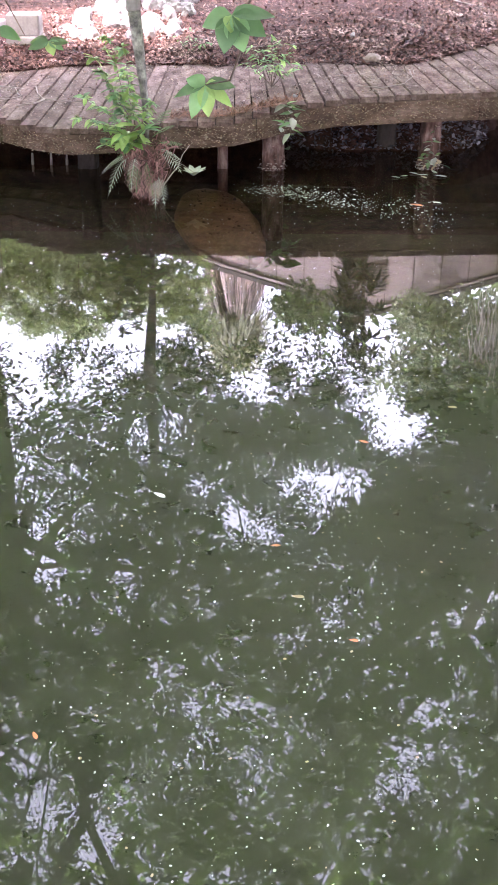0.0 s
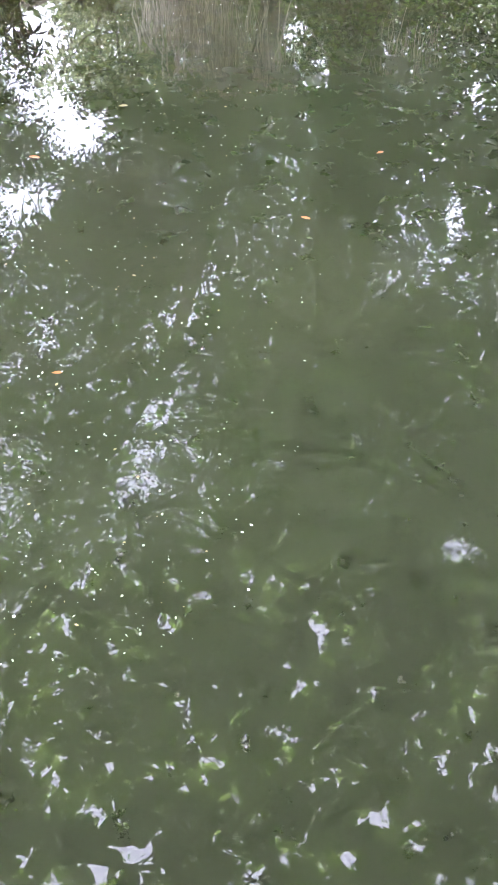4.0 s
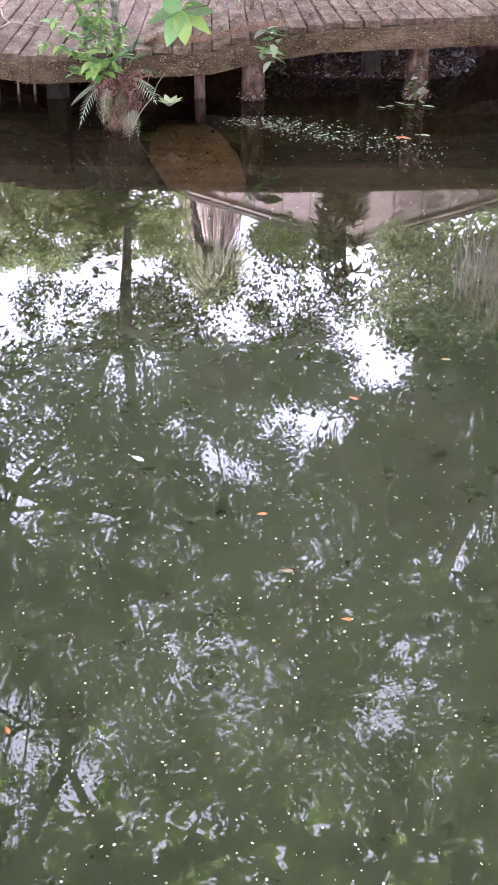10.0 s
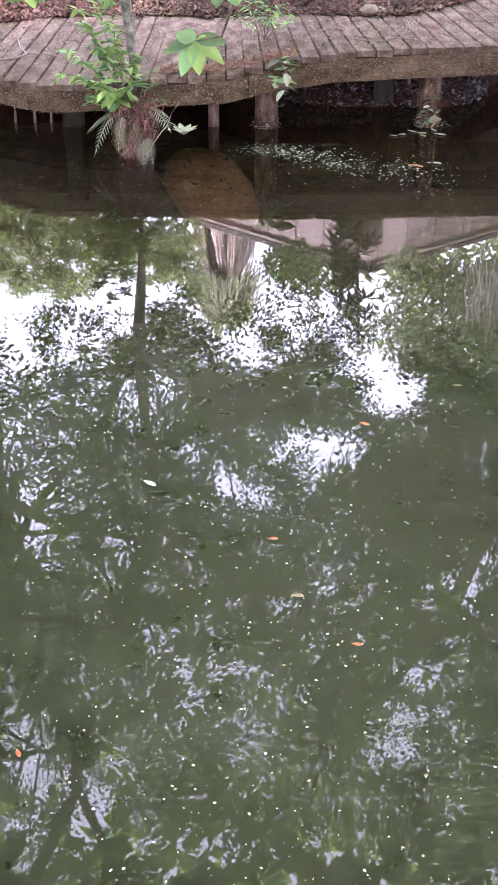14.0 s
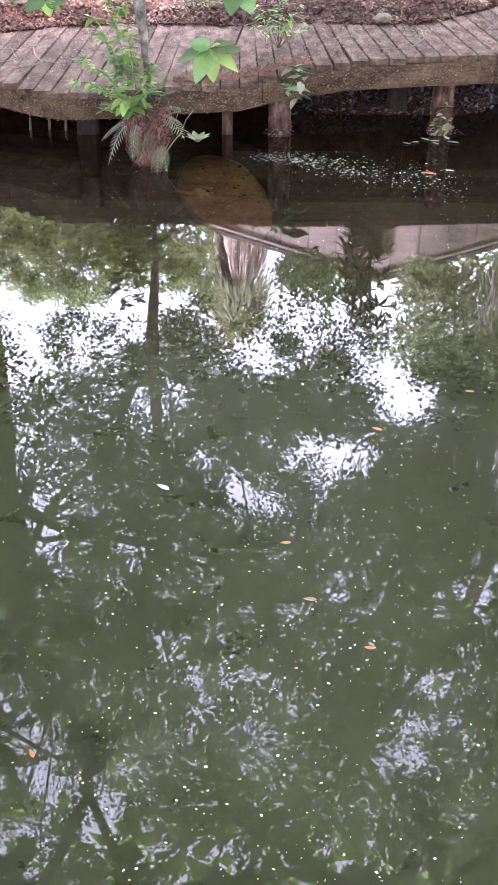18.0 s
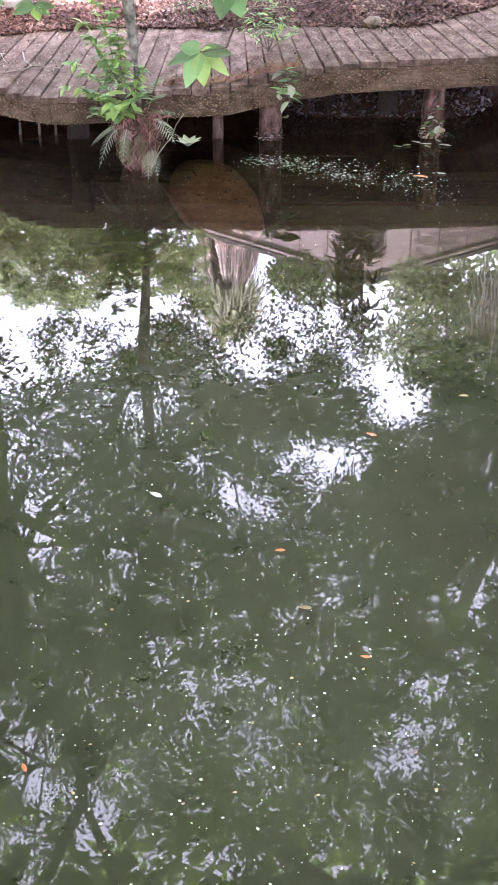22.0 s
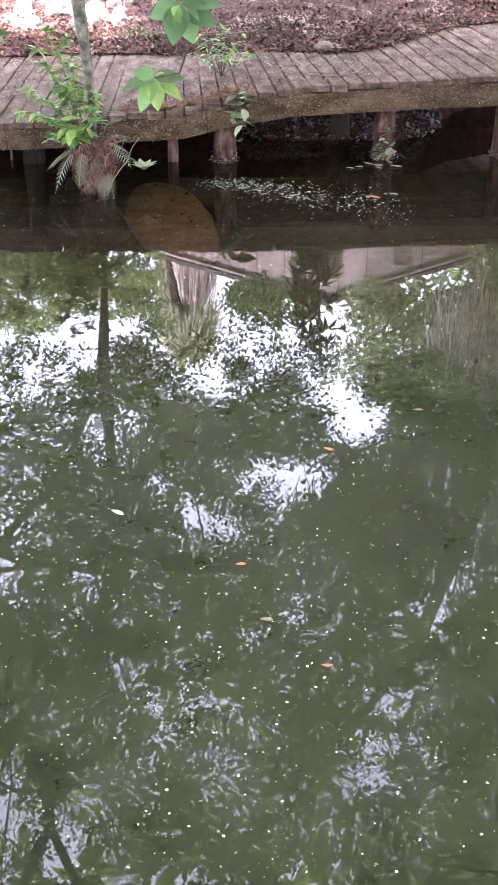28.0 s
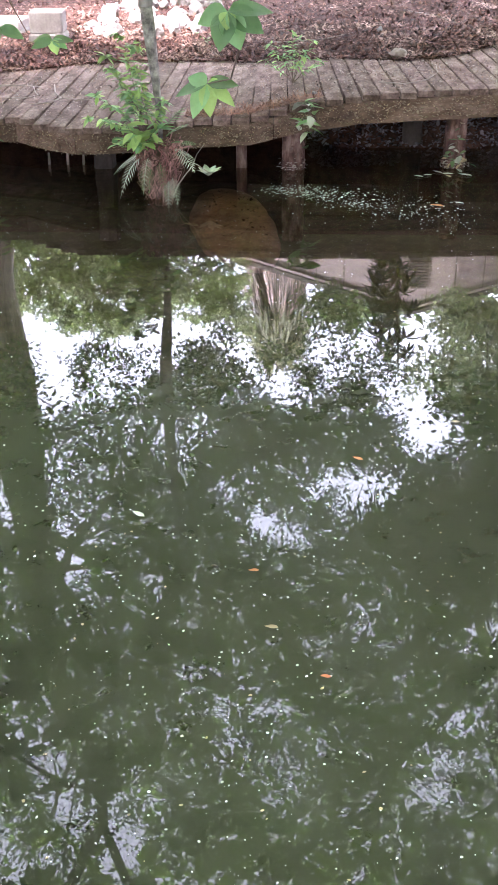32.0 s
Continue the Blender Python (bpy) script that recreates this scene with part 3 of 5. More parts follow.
litter("mound_specks", 160, on_mound, 0.016, MULCH, "dark specks of leaf on the sunken boulder", "debris", 8, curl=0.2, slim=0.6)


def twig(name, pts, r, label, mat=TWIG):
    V, F = tube(pts, list(np.linspace(r * 0.55, r * 0.25, len(pts))), 6)
    return tagged(obj(name, V, F, mat, smooth=True), label, "twig", "fallen twigs")


def lying(pts, lift=0.012):
    return [(x, y, (deck_z(x) if y < back_y(x) else ground_z(x, y)) + lift) for x, y in pts]


twig("twig", lying(((-1.66, 7.75), (-1.60, 7.50), (-1.52, 7.32), (-1.38, 7.28), (-1.22, 7.24))), 0.010, "pale forked twig lying on the boards")
twig("twig", lying(((-1.52, 7.32), (-1.56, 7.20), (-1.68, 7.12))), 0.014, "pale broken twig end on the boards")
twig("twig", lying(((-2.05, 7.72), (-1.9, 7.74), (-1.74, 7.68))), 0.012, "pale straight twig on the boards")
twig("twig", lying(((-1.80, 7.70), (-1.74, 7.5), (-1.70, 7.42), (-1.78, 7.32), (-1.95, 7.36))), 0.007, "thin curled pale twig on the boards")
twig("twig", lying(((0.62, 7.2), (0.78, 7.12), (0.94, 7.24), (1.02, 7.46), (1.03, 7.73))), 0.008, "pale curved twig on the boards")
twig("twig", lying(((-0.2, 8.75), (0.05, 8.62), (0.3, 8.55), (0.5, 8.62))), 0.010, "grey twig at the deck's back edge")
twig("twig", lying(((0.9, 9.3), (1.15, 9.1), (1.3, 8.8))), 0.009, "thin stick on the mulch")
twig("twig", lying(((1.7, 10.2), (1.95, 9.8), (2.2, 9.6))), 0.012, "thin stick on the mulch")
twig("twig", lying(((-0.9, 9.6), (-0.6, 9.35), (-0.45, 9.3))), 0.009, "thin stick on the mulch")


def stone(name, at, size, mat, label, seed, category="stone", group=""):
    bm = bmesh.new()
    bmesh.ops.create_icosphere(bm, subdivisions=3 if mat is LIMESTONE else 2, radius=1)
    for v in bm.verts:
        q = 1 + 0.45 * noise.noise((v.co.x * 1.3 + seed * 7.1, v.co.y * 1.3, v.co.z * 1.3)) + 0.3 * noise.noise((v.co.x * 4, v.co.y * 4 + seed, v.co.z * 4))
        v.co = Vector((at[0] + v.co.x * size[0] * q, at[1] + v.co.y * size[1] * q, at[2] + v.co.z * size[2] * q))
    me = bpy.data.meshes.new(name)
    bm.to_mesh(me)
    bm.free()
    me.materials.append(mat)
    return tagged(new(name, me), label, category, group)


stone("stone", (0.68, 8.62, 0.635), (0.028, 0.03, 0.035), LIMESTONE, "small egg-shaped white stone on the mulch", 1)
stone("stone", (0.79, 8.0, 0.58), (0.065, 0.06, 0.045), STONE, "tan rough stone at the boardwalk's edge", 2)
stone("stone", (0.2, 6.97, 0.525), (0.018, 0.015, 0.012), LIMESTONE, "tiny white pebble on the boards", 3)
rr = random.Random(5)
for i in range(52):
    px, py = -1.7 + rr.uniform(0, 1.0), 9.3 + rr.uniform(0, 1.6)
    stone("limestone_chunk", (px, py, ground_z(px, py) + 0.01), (rr.uniform(0.04, 0.10), rr.uniform(0.04, 0.09), rr.uniform(0.045, 0.10)), LIMESTONE, "sunlit pale rough limestone chunk in a heap", 10 + i, "rock", "limestone heap")


def masonry(name, x, y, w, d, h, yaw, label, ledge):
    ob = thing(name, label, "concrete block")
    ob.location, ob.rotation_euler = (x, y, ground_z(x, y) - 0.01), (0, 0, radians(yaw))
    part("body", block(-w / 2, -d / 2, ledge, w / 2, d / 2, h, 0.012), CONCRETE, ob)
    part("base", block(-w / 2 - 0.012, -d / 2 - 0.014, 0, w / 2 + 0.012, d / 2 + 0.01, ledge + 0.003, 0.014), CONCRETE, ob)
    return ob


masonry("concrete_block", -1.98, 9.05, 0.27, 0.2, 0.24, 2, "pale concrete block with a stepped base on the mulch", 0.07)
masonry("concrete_slab", -2.42, 9.35, 0.36, 0.3, 0.12, -6, "sunlit pale concrete slab beside the block", 0.04)

# ---- things in and on the water ----
def mound():
    bm = bmesh.new()
    bmesh.ops.create_icosphere(bm, subdivisions=4, radius=1)
    for v in bm.verts:
        q = 1 + 0.16 * noise.noise(v.co * 1.6) + 0.05 * noise.noise(v.co * 6.0)
        v.co = Vector((-0.27 + v.co.x * 0.27 * q - 0.13 * v.co.y, 6.35 + v.co.y * 0.60 * q, -0.16 + v.co.z * 0.125 * q + 0.03 * v.co.y))
    me = bpy.data.meshes.new("silt_mound")
    bm.to_mesh(me)
    bm.free()
    me.materials.append(MOUND)
    me.polygons.foreach_set("use_smooth", [True] * len(me.polygons))
    ob = tagged(new("silt_mound", me), "rounded brown silt-covered boulder just under the water", "boulder")
    return ob


mound()


def floating(name, n, where, size, mat, label, category, seed):
    rng = np.random.default_rng(seed)
    V, F = [], []
    for i in range(n):
        x, y = where(rng)
        s = size * (0.35 + min(rng.exponential(0.5), 1.1))
        k, m = len(V), 7
        a0, st = rng.uniform(0, 6.28), rng.uniform(0.4, 1.0)
        for j in range(m):
            a = j * 6.283 / m
            q = s * rng.uniform(0.7, 1.1)
            u, v = math.cos(a) * q, math.sin(a) * q * st
            V.append((x + u * math.cos(a0) - v * math.sin(a0), y + u * math.sin(a0) + v * math.cos(a0), 0.0018))
        V.append((x, y, 0.0018 + s * 0.25))
        F += [(k + j, k + (j + 1) % m, k + m) for j in range(m)]
    return tagged(obj(name, V, F, mat), label, category, kind="stuff")


def raft(rng):
    t = rng.beta(0.9, 1.5)
    return 1.15 * t + rng.normal(0, 0.09), 6.66 - 0.62 * t + rng.normal(0, 0.06 + 0.13 * t)


def afloat(rng):
    y = rng.uniform(1.2, 6.6)
    return rng.uniform(-0.30, 0.42) * y + rng.normal(0, 0.1), y


floating("foam_flecks", 900, raft, 0.0062, FOAM, "white flecks of foam and petals drifting beside the posts", "foam", 1)
floating("floating_specks", 2000, afloat, 0.0034, FOAM, "pale specks of pollen and seed scattered on the water", "floating debris", 2)
floating("floating_specks", 260, afloat, 0.004, TANLEAF, "tan scraps of leaf scattered on the water", "floating debris", 3)


def water_leaf(x, y, L, yaw, mat, label, z=0.004):
    g = placed(broad_leaf(L, L * 0.42, curl=-0.08), (x, y, z), yaw, 0)
    return tagged(obj("floating_leaf", g[0], g[1], mat, smooth=True), label, "leaf", "leaves on the pond")


for x, y, L, yaw, mat in ((1.00, 6.30, 0.09, 80, REDLEAF), (0.08, 2.62, 0.035, 100, REDLEAF), (0.42, 3.30, 0.04, 70, REDLEAF), (0.30, 2.15, 0.03, 85, REDLEAF), (0.80, 3.6, 0.04, 95, TANLEAF), (-0.32, 2.9, 0.05, 60, FOAM),
                           (-0.55, 1.75, 0.028, 30, REDLEAF), (1.62, 3.05, 0.035, 110, REDLEAF), (1.22, 2.7, 0.035, 60, REDLEAF), (0.15, 2.35, 0.04, 90, TANLEAF), (1.12, 6.36, 0.06, 75, FOAM), (1.05, 7.02, 0.07, 60, FOAM), (1.12, 7.0, 0.08, 100, PALEFERN), (1.18, 7.04, 0.07, 20, PALEFERN), (1.24, 6.96, 0.09, 80, FOAM), (0.98, 6.98, 0.07, 120, PALEFERN), (0.92, 6.93, 0.06, 80, PALEFERN), (1.10, 6.92, 0.06, 40, TANLEAF)):
    water_leaf(x, y, L, yaw, mat, {"orange_leaf": "small orange fallen leaf floating on the pond", "tan_leaf": "small tan fallen leaf floating on the pond", "dry_pale_fern": "bleached leaf floating by the post", "pale_fleck": "pale upturned leaf floating on the pond"}[mat.name])
for x, y, L, yaw in ((-0.33, 6.2, 0.12, 10), (-0.46, 6.0, 0.10, 70), (0.24, 1.72, 0.07, 70), (0.31, 1.70, 0.06, 100)):
    tagged(water_leaf(x, y, L, yaw, TANLEAF, "sunken tan leaf just under the surface", -0.03))


# ---- plants at the pond edge ----
def stalk(parent, pts, r, mat=GREENSTEM):
    V, F = tube(pts, list(np.linspace(r, r * 0.4, len(pts))), 6)
    return obj("stem", V, F, mat, parent, smooth=True)


def frond(parent, at, yaw, length, rise, droop, mat, wide=0.42):
    """A fern frond: a curved rib with paired leaflets that shorten to the tip."""
    d = Vector((math.cos(radians(yaw)), math.sin(radians(yaw)), 0))
    s = Vector((-d.y, d.x, 0))
    pts = [Vector(at) + d * length * t + Vector((0, 0, rise * t - droop * t * t)) for t in np.linspace(0, 1, 12)]
    geo = [tube(pts[::2] + [pts[-1]], list(np.linspace(0.003, 0.001, 7)), 4)]
    V, F = [], []
    for i in range(2, 12):
        w = length * wide * math.sin(math.pi * (0.28 + 0.66 * (i - 2) / 9)) ** 0.8
        ax = (pts[i] - pts[i - 1]).normalized()
        for sg in (-1, 1):
            o = s * sg * w + ax * w * 0.55 + Vector((0, 0, -0.22 * w))
            k = len(V)
            hw = ax * length * 0.024
            V += [pts[i] - hw * 0.6, pts[i] + o * 0.45 - hw, pts[i] + o, pts[i] + o * 0.45 + hw, pts[i] + hw * 0.6]
            F += [(k, k + 1, k + 3, k + 4), (k + 1, k + 2, k + 3)]
    tip = pts[-1] + (pts[-1] - pts[-2]) * 1.6
    k = len(V)
    V += [pts[-2], pts[-1] + s * length * 0.022, tip, pts[-1] - s * length * 0.022]
    F += [(k, k + 1, k + 2, k + 3)]
    geo.append((V, F))
    V, F = merge(geo)
    return obj("frond", V, F, mat, parent, "bleached drooping frond" if mat is PALEFERN else "")


SX, SY = -0.76, 6.45


def stump():
    rng = random.Random(21)
    ob = thing("root_stump", "root stump in the water hung with pinkish roots", "stump")
    V, F = tube([(SX, SY + 0.05, -0.06), (SX, SY + 0.04, 0.04), (SX + 0.01, SY + 0.05, 0.2), (SX, SY + 0.05, 0.36)], [0.025, 0.035, 0.055, 0.04], 10, 0.25, rng)
    obj("core", V, F, STEM, ob, smooth=True)
    for i in range(260):
        a = rng.uniform(0, 2 * math.pi)
        z0 = rng.uniform(0.10, 0.38)
        r0, r1 = (0.03 + 0.34 * z0) * rng.uniform(0.3, 1.1), rng.uniform(0.02, 0.065)
        top = (SX + 0.02 + r0 * math.cos(a) * 1.25, SY + r0 * math.sin(a) * 0.8, z0)
        drop = rng.uniform(0.06, 0.26)
        r1 = r0 * (1 - 1.8 * drop) + 0.1 * r1
        a += rng.uniform(-0.7, 0.7)
        end = (SX + 0.01 + r1 * math.cos(a) * 1.2 + rng.uniform(-0.03, 0.03), SY + r1 * math.sin(a) * 0.8, max(-0.04, z0 - drop))
        V, F = tube(bent(top, end, 8, 0, 0.03, rng), list(np.linspace(rng.uniform(0.003, 0.006), 0.0015, 8)), 5)
        obj("root", V, F, ROOT, ob)
    return ob


stump()


def fern_clump():
    rng = random.Random(8)
    ob = thing("fern_clump", "fern clump with green and bleached fronds on the stump", "fern")
    for yaw, at, L, rise, droop, mat in ((195, (-0.07, -0.02, 0.27), 0.20, 0.02, 0.14, PALEFERN), (215, (-0.08, -0.04, 0.26), 0.22, 0.0, 0.20, PALEFERN), (178, (-0.08, 0, 0.28), 0.16, 0.03, 0.10, FERN), (255, (-0.03, -0.07, 0.27), 0.13, 0.0, 0.17, PALEFERN),
                                      (282, (0.08, -0.06, 0.12), 0.12, 0.0, 0.15, PALEFERN), (300, (0.10, -0.05, 0.14), 0.15, -0.01, 0.13, PALEFERN), (350, (0.10, 0, 0.34), 0.17, 0.06, 0.06, FERN), (20, (0.07, 0, 0.38), 0.18, 0.12, 0.05, FERN), (332, (0.12, -0.02, 0.30), 0.19, 0.02, 0.12, PALEFERN),
                                      (5, (0.10, 0.0, 0.30), 0.18, 0.03, 0.09, PALEFERN), (40, (0.06, 0.03, 0.42), 0.17, 0.14, 0.04, FERN), (262, (-0.02, -0.07, 0.2), 0.12, 0, 0.14, FERN), (240, (-0.04, -0.06, 0.22), 0.12, 0, 0.14, FERN), (285, (0.03, -0.08, 0.24), 0.12, 0, 0.15, FERN)):
        frond(ob, (SX + at[0], SY + at[1], at[2]), yaw + rng.uniform(-12, 12), L * rng.uniform(0.66, 0.9), rise, droop * rng.uniform(0.8, 1.1), mat)
    return ob


fern_clump()


def leafy(name, base, stems, leaf_len, leaf_w, mats, label, category, seed, per=9, spread=0.5):
    """A small leafy plant: stems from its base and leaves along them."""
    rng = random.Random(seed)
    ob = thing(name, label, category)
    for end in stems:
        tip = Vector(base) + Vector(end)
        pts = bent(base, tip, 6, -0.02, 0.012, rng)
        stalk(ob, pts, 0.003, STEM)
        for i in range(per):
            t = 0.3 + 0.7 * (i + rng.random() * 0.5) / per
            k = min(int(t * 5), 4)
            p = pts[k].lerp(pts[k + 1], t * 5 - k) if k < 4 else pts[5].lerp(pts[4], rng.random() * 0.4)
            L = leaf_len * rng.uniform(0.7, 1.25)
            g = placed(broad_leaf(L, leaf_w * L / leaf_len, curl=0.2, rows=5), p, rng.uniform(0, 360), rng.uniform(-30, 35), rng.uniform(-25, 25))
            obj("leaf", g[0], g[1], rng.choice(mats), ob, smooth=True)
    return ob


leafy("shrub_seedling", (SX - 0.03, SY, 0.36), ((-0.20, -0.02, 0.42), (-0.32, 0.02, 0.26), (-0.10, -0.06, 0.30), (-0.06, 0.03, 0.55), (-0.36, -0.03, 0.14), (-0.24, 0.0, 0.5), (0.10, -0.02, 0.24), (-0.16, 0.03, 0.62), (-0.05, -0.03, 0.42)), 0.062, 0.028, (LIMELEAF, BIGLEAF, LIMELEAF, BIGLEAF), "bright green leafy seedling growing from the stump", "shrub", 3, 44)
leafy("shrub_seedling", (SX - 0.06, SY - 0.08, 0.3), ((-0.10, -0.05, 0.08), (0.05, -0.05, 0.08), (-0.02, -0.06, 0.12), (-0.18, -0.03, 0.06), (0.10, -0.04, 0.16), (-0.08, -0.05, 0.18)), 0.10, 0.048, (LIMELEAF, LIMELEAF, BIGLEAF), "rosette of lime-green leaves on the stump", "shrub", 4, 12)
leafy("weed", (0.05, 7.42, 0.495), ((-0.15, 0, 0.26), (0.0, 0.03, 0.32), (0.14, 0.02, 0.27), (0.07, -0.03, 0.19), (-0.08, 0.04, 0.23), (0.2, 0, 0.14), (-0.2, 0.02, 0.15), (0.04, 0.03, 0.28)), 0.058, 0.016, (BIGLEAF, LIMELEAF, BIGLEAF), "light green weed sprouting between the deck boards", "weed", 5, 22)
leafy("vine", (0.16, 6.72, 0.48), ((-0.03, -0.04, 0.05), (0.02, -0.08, -0.06), (0.03, -0.07, -0.15), (-0.05, -0.06, -0.12), (0.06, -0.05, 0.0), (0.0, -0.09, -0.22)), 0.095, 0.046, (BIGLEAF, FERN, PALEFERN), "green leafed vine hanging over the fascia by the post", "vine", 6, 4)
leafy("weed", (1.12, 7.09, 0.02), ((0.02, -0.02, 0.2), (-0.06, -0.05, 0.1), (0.08, -0.03, 0.12), (0.0, -0.06, 0.06), (0.10, -0.05, 0.04), (0.03, -0.03, 0.34)), 0.06, 0.026, (PALEFERN, FERN, TANLEAF), "pale small weed at the foot of the post", "weed", 7, 6)
leafy("weed", (-0.62, 8.6, 0.5), ((0.1, 0, 0.12), (-0.08, 0, 0.14), (0.2, -0.05, 0.1), (0.02, 0.05, 0.18)), 0.05, 0.02, (BIGLEAF, FERN), "low green weed at the back edge of the boards", "weed", 8, 7)
leafy("weed", (-1.2, 8.55, 0.46), ((0.05, 0, 0.1), (-0.08, 0, 0.1), (0.1, 0.05, 0.08)), 0.05, 0.014, (LIMELEAF, FERN), "grassy weed at the back edge of the boards", "weed", 9, 8)
leafy("weed", (-1.86, 6.78, 0.3), ((-0.06, -0.03, 0.22), (0.05, -0.05, 0.14), (-0.1, -0.04, 0.05), (0.02, -0.06, -0.08), (-0.06, -0.06, -0.14)), 0.075, 0.032, (BIGLEAF, LIMELEAF, FERN), "green leafy plant hanging over the deck edge", "weed", 12, 6)


def white_sprig():
    ob = thing("sprig", "pale-leaved sprig on a bare stem over the water", "plant")
    stalk(ob, bent((SX + 0.1, SY - 0.02, 0.02), (SX + 0.30, SY + 0.02, 0.33), 6, 0, 0.01, random.Random(1)), 0.005, TWIG)
    stalk(ob, bent((SX + 0.12, SY, 0.22), (SX + 0.34, SY, 0.15), 6, -0.03, 0.01, random.Random(2)), 0.004, TWIG)
    for yaw, L in ((150, 0.08), (110, 0.09), (60, 0.085), (20, 0.09), (-20, 0.09), (-70, 0.08), (200, 0.08)):
        g = placed(broad_leaf(L * 1.1, 0.046, rows=7), (SX + 0.32, SY, 0.14), yaw - 90, 36, 0)
        obj("leaf", g[0], g[1], PALEFERN, ob, "pale cream-green leaf", True)
    return ob


white_sprig()


# ---- sapling and hanging branches over the water ----
def sapling():
    rng = random.Random(31)
    ob = thing("sapling", "slender grey sapling with lichen bark rising from the water's edge", "tree")
    low = [(SX + 0.035, SY, 0.30), (SX + 0.035, SY + 0.01, 0.5), (SX + 0.02, SY + 0.01, 0.75), (SX, SY + 0.02, 0.95), (SX - 0.012, SY + 0.02, 1.12)]
    V, F = tube(low, [0.013, 0.018, 0.027, 0.036, 0.04], 10, 0.1, rng)
    obj("lower_trunk", V, F, LICHEN, ob, "dark lower trunk patched with pale lichen", True)
    up = [(SX - 0.012, SY + 0.02, 1.115), (SX - 0.02, SY + 0.02, 1.4), (SX - 0.01, SY + 0.02, 1.9), (SX + 0.03, SY + 0.05, 2.5), (SX + 0.02, SY + 0.1, 3.2)]
    V, F = tube(up, [0.042, 0.041, 0.036, 0.028, 0.012], 10, 0.03, rng)
    obj("upper_trunk", V, F, PALEBARK, ob, "smooth pale grey upper trunk", True)
    for k in range(7):
        z = 1.9 + 0.18 * k
        a = k * 2.4
        end = (SX + 0.7 * math.cos(a), SY + 0.1 + 0.5 * math.sin(a), z + 0.5)
        pts = bent((SX, SY + 0.04, z), end, 6, 0.03, 0.03, rng)
        V, F = tube(pts, list(np.linspace(0.010, 0.003, 6)), 5)
        limb = obj("limb", V, F, STEM, ob)
        for i in range(7):
            p = pts[rng.randrange(2, 6)]
            L = rng.uniform(0.09, 0.15)
            g = placed(broad_leaf(L, L * 0.7, rows=5), p, rng.uniform(0, 360), rng.uniform(-50, 0), rng.uniform(-20, 20))
            obj("leaf", g[0], g[1], BIGLEAF, limb, smooth=True)
    return ob


sapling()


def hanging(root, path, clusters, label, seed, small=1.0):
    """A branch hanging into view with clusters of broad leaves."""
    rng = random.Random(seed)
    ob = thing("hanging_branch", label, "branch")
    pts = [Vector(root)] + [Vector(p) for p in path]
    V, F = tube(pts, list(np.linspace(0.009, 0.003, len(pts))), 6)
    obj("stem", V, F, STEM, ob, smooth=True)
    for c, leaves in clusters:
        for yaw, pitch, L, w, mat in leaves:
            g = placed(broad_leaf(L * 1.1 * small * rng.uniform(0.8, 1.1), max(w, 0.6 * L) * 1.2 * small * rng.uniform(0.8, 1.05), lobes=0, curl=0.18, rows=7), (0, 0, 0), yaw, pitch * 0.5, rng.uniform(-12, 12))
            g = placed(g, c, 0, 38)
            obj("leaf", g[0], g[1], mat, ob, smooth=True)
    return ob


hanging((0.05, 4.75, 2.3), ((0.04, 4.65, 1.8), (-0.06, 4.5, 1.42), (-0.10, 4.55, 1.2), (-0.15, 4.75, 1.05), (-0.27, 4.9, 1.0)), (
    ((-0.13, 4.42, 1.37), ((100, -25, 0.13, 0.10, BIGLEAF), (165, -35, 0.13, 0.095, BIGLEAF), (200, -50, 0.14, 0.10, BIGLEAF), (250, -30, 0.15, 0.10, BIGLEAF), (285, -10, 0.16, 0.09, BIGLEAF), (180, -15, 0.08, 0.06, LIMELEAF), (230, -60, 0.10, 0.08, BIGLEAF))),
    ((-0.27, 4.9, 1.0), ((95, -25, 0.14, 0.085, BIGLEAF), (150, -40, 0.14, 0.09, BIGLEAF), (185, -35, 0.13, 0.085, LIMELEAF), (265, -15, 0.09, 0.05, LIMELEAF), (240, -25, 0.13, 0.06, LIMELEAF), (60, -5, 0.10, 0.07, BIGLEAF), (275, 0, 0.12, 0.035, FERN)))),
    "hanging branch with large bright green leaves", 41)
hanging((-1.55, 5.6, 2.5), ((-1.5, 5.6, 1.9), (-1.42, 5.55, 1.5), (-1.22, 5.5, 1.12)), (
    ((-1.45, 5.55, 1.32), ((70, -35, 0.17, 0.10, BIGLEAF), (120, -30, 0.15, 0.1, BIGLEAF), (200, -40, 0.14, 0.09, BIGLEAF), (280, -20, 0.1, 0.06, LIMELEAF))),
    ((-1.36, 5.5, 1.15), ((90, -10, 0.16, 0.05, FERN), (250, -10, 0.17, 0.055, BIGLEAF), (180, -20, 0.08, 0.05, FERN))),
    ((-1.10, 5.5, 1.09), ((80, -15, 0.14, 0.055, FERN), (110, 0, 0.13, 0.05, BIGLEAF), (200, -40, 0.11, 0.06, LIMELEAF), (250, -25, 0.10, 0.06, BIGLEAF), (280, -10, 0.12, 0.045, FERN)))),
    "hanging branch with drooping green leaves", 42, 0.72)


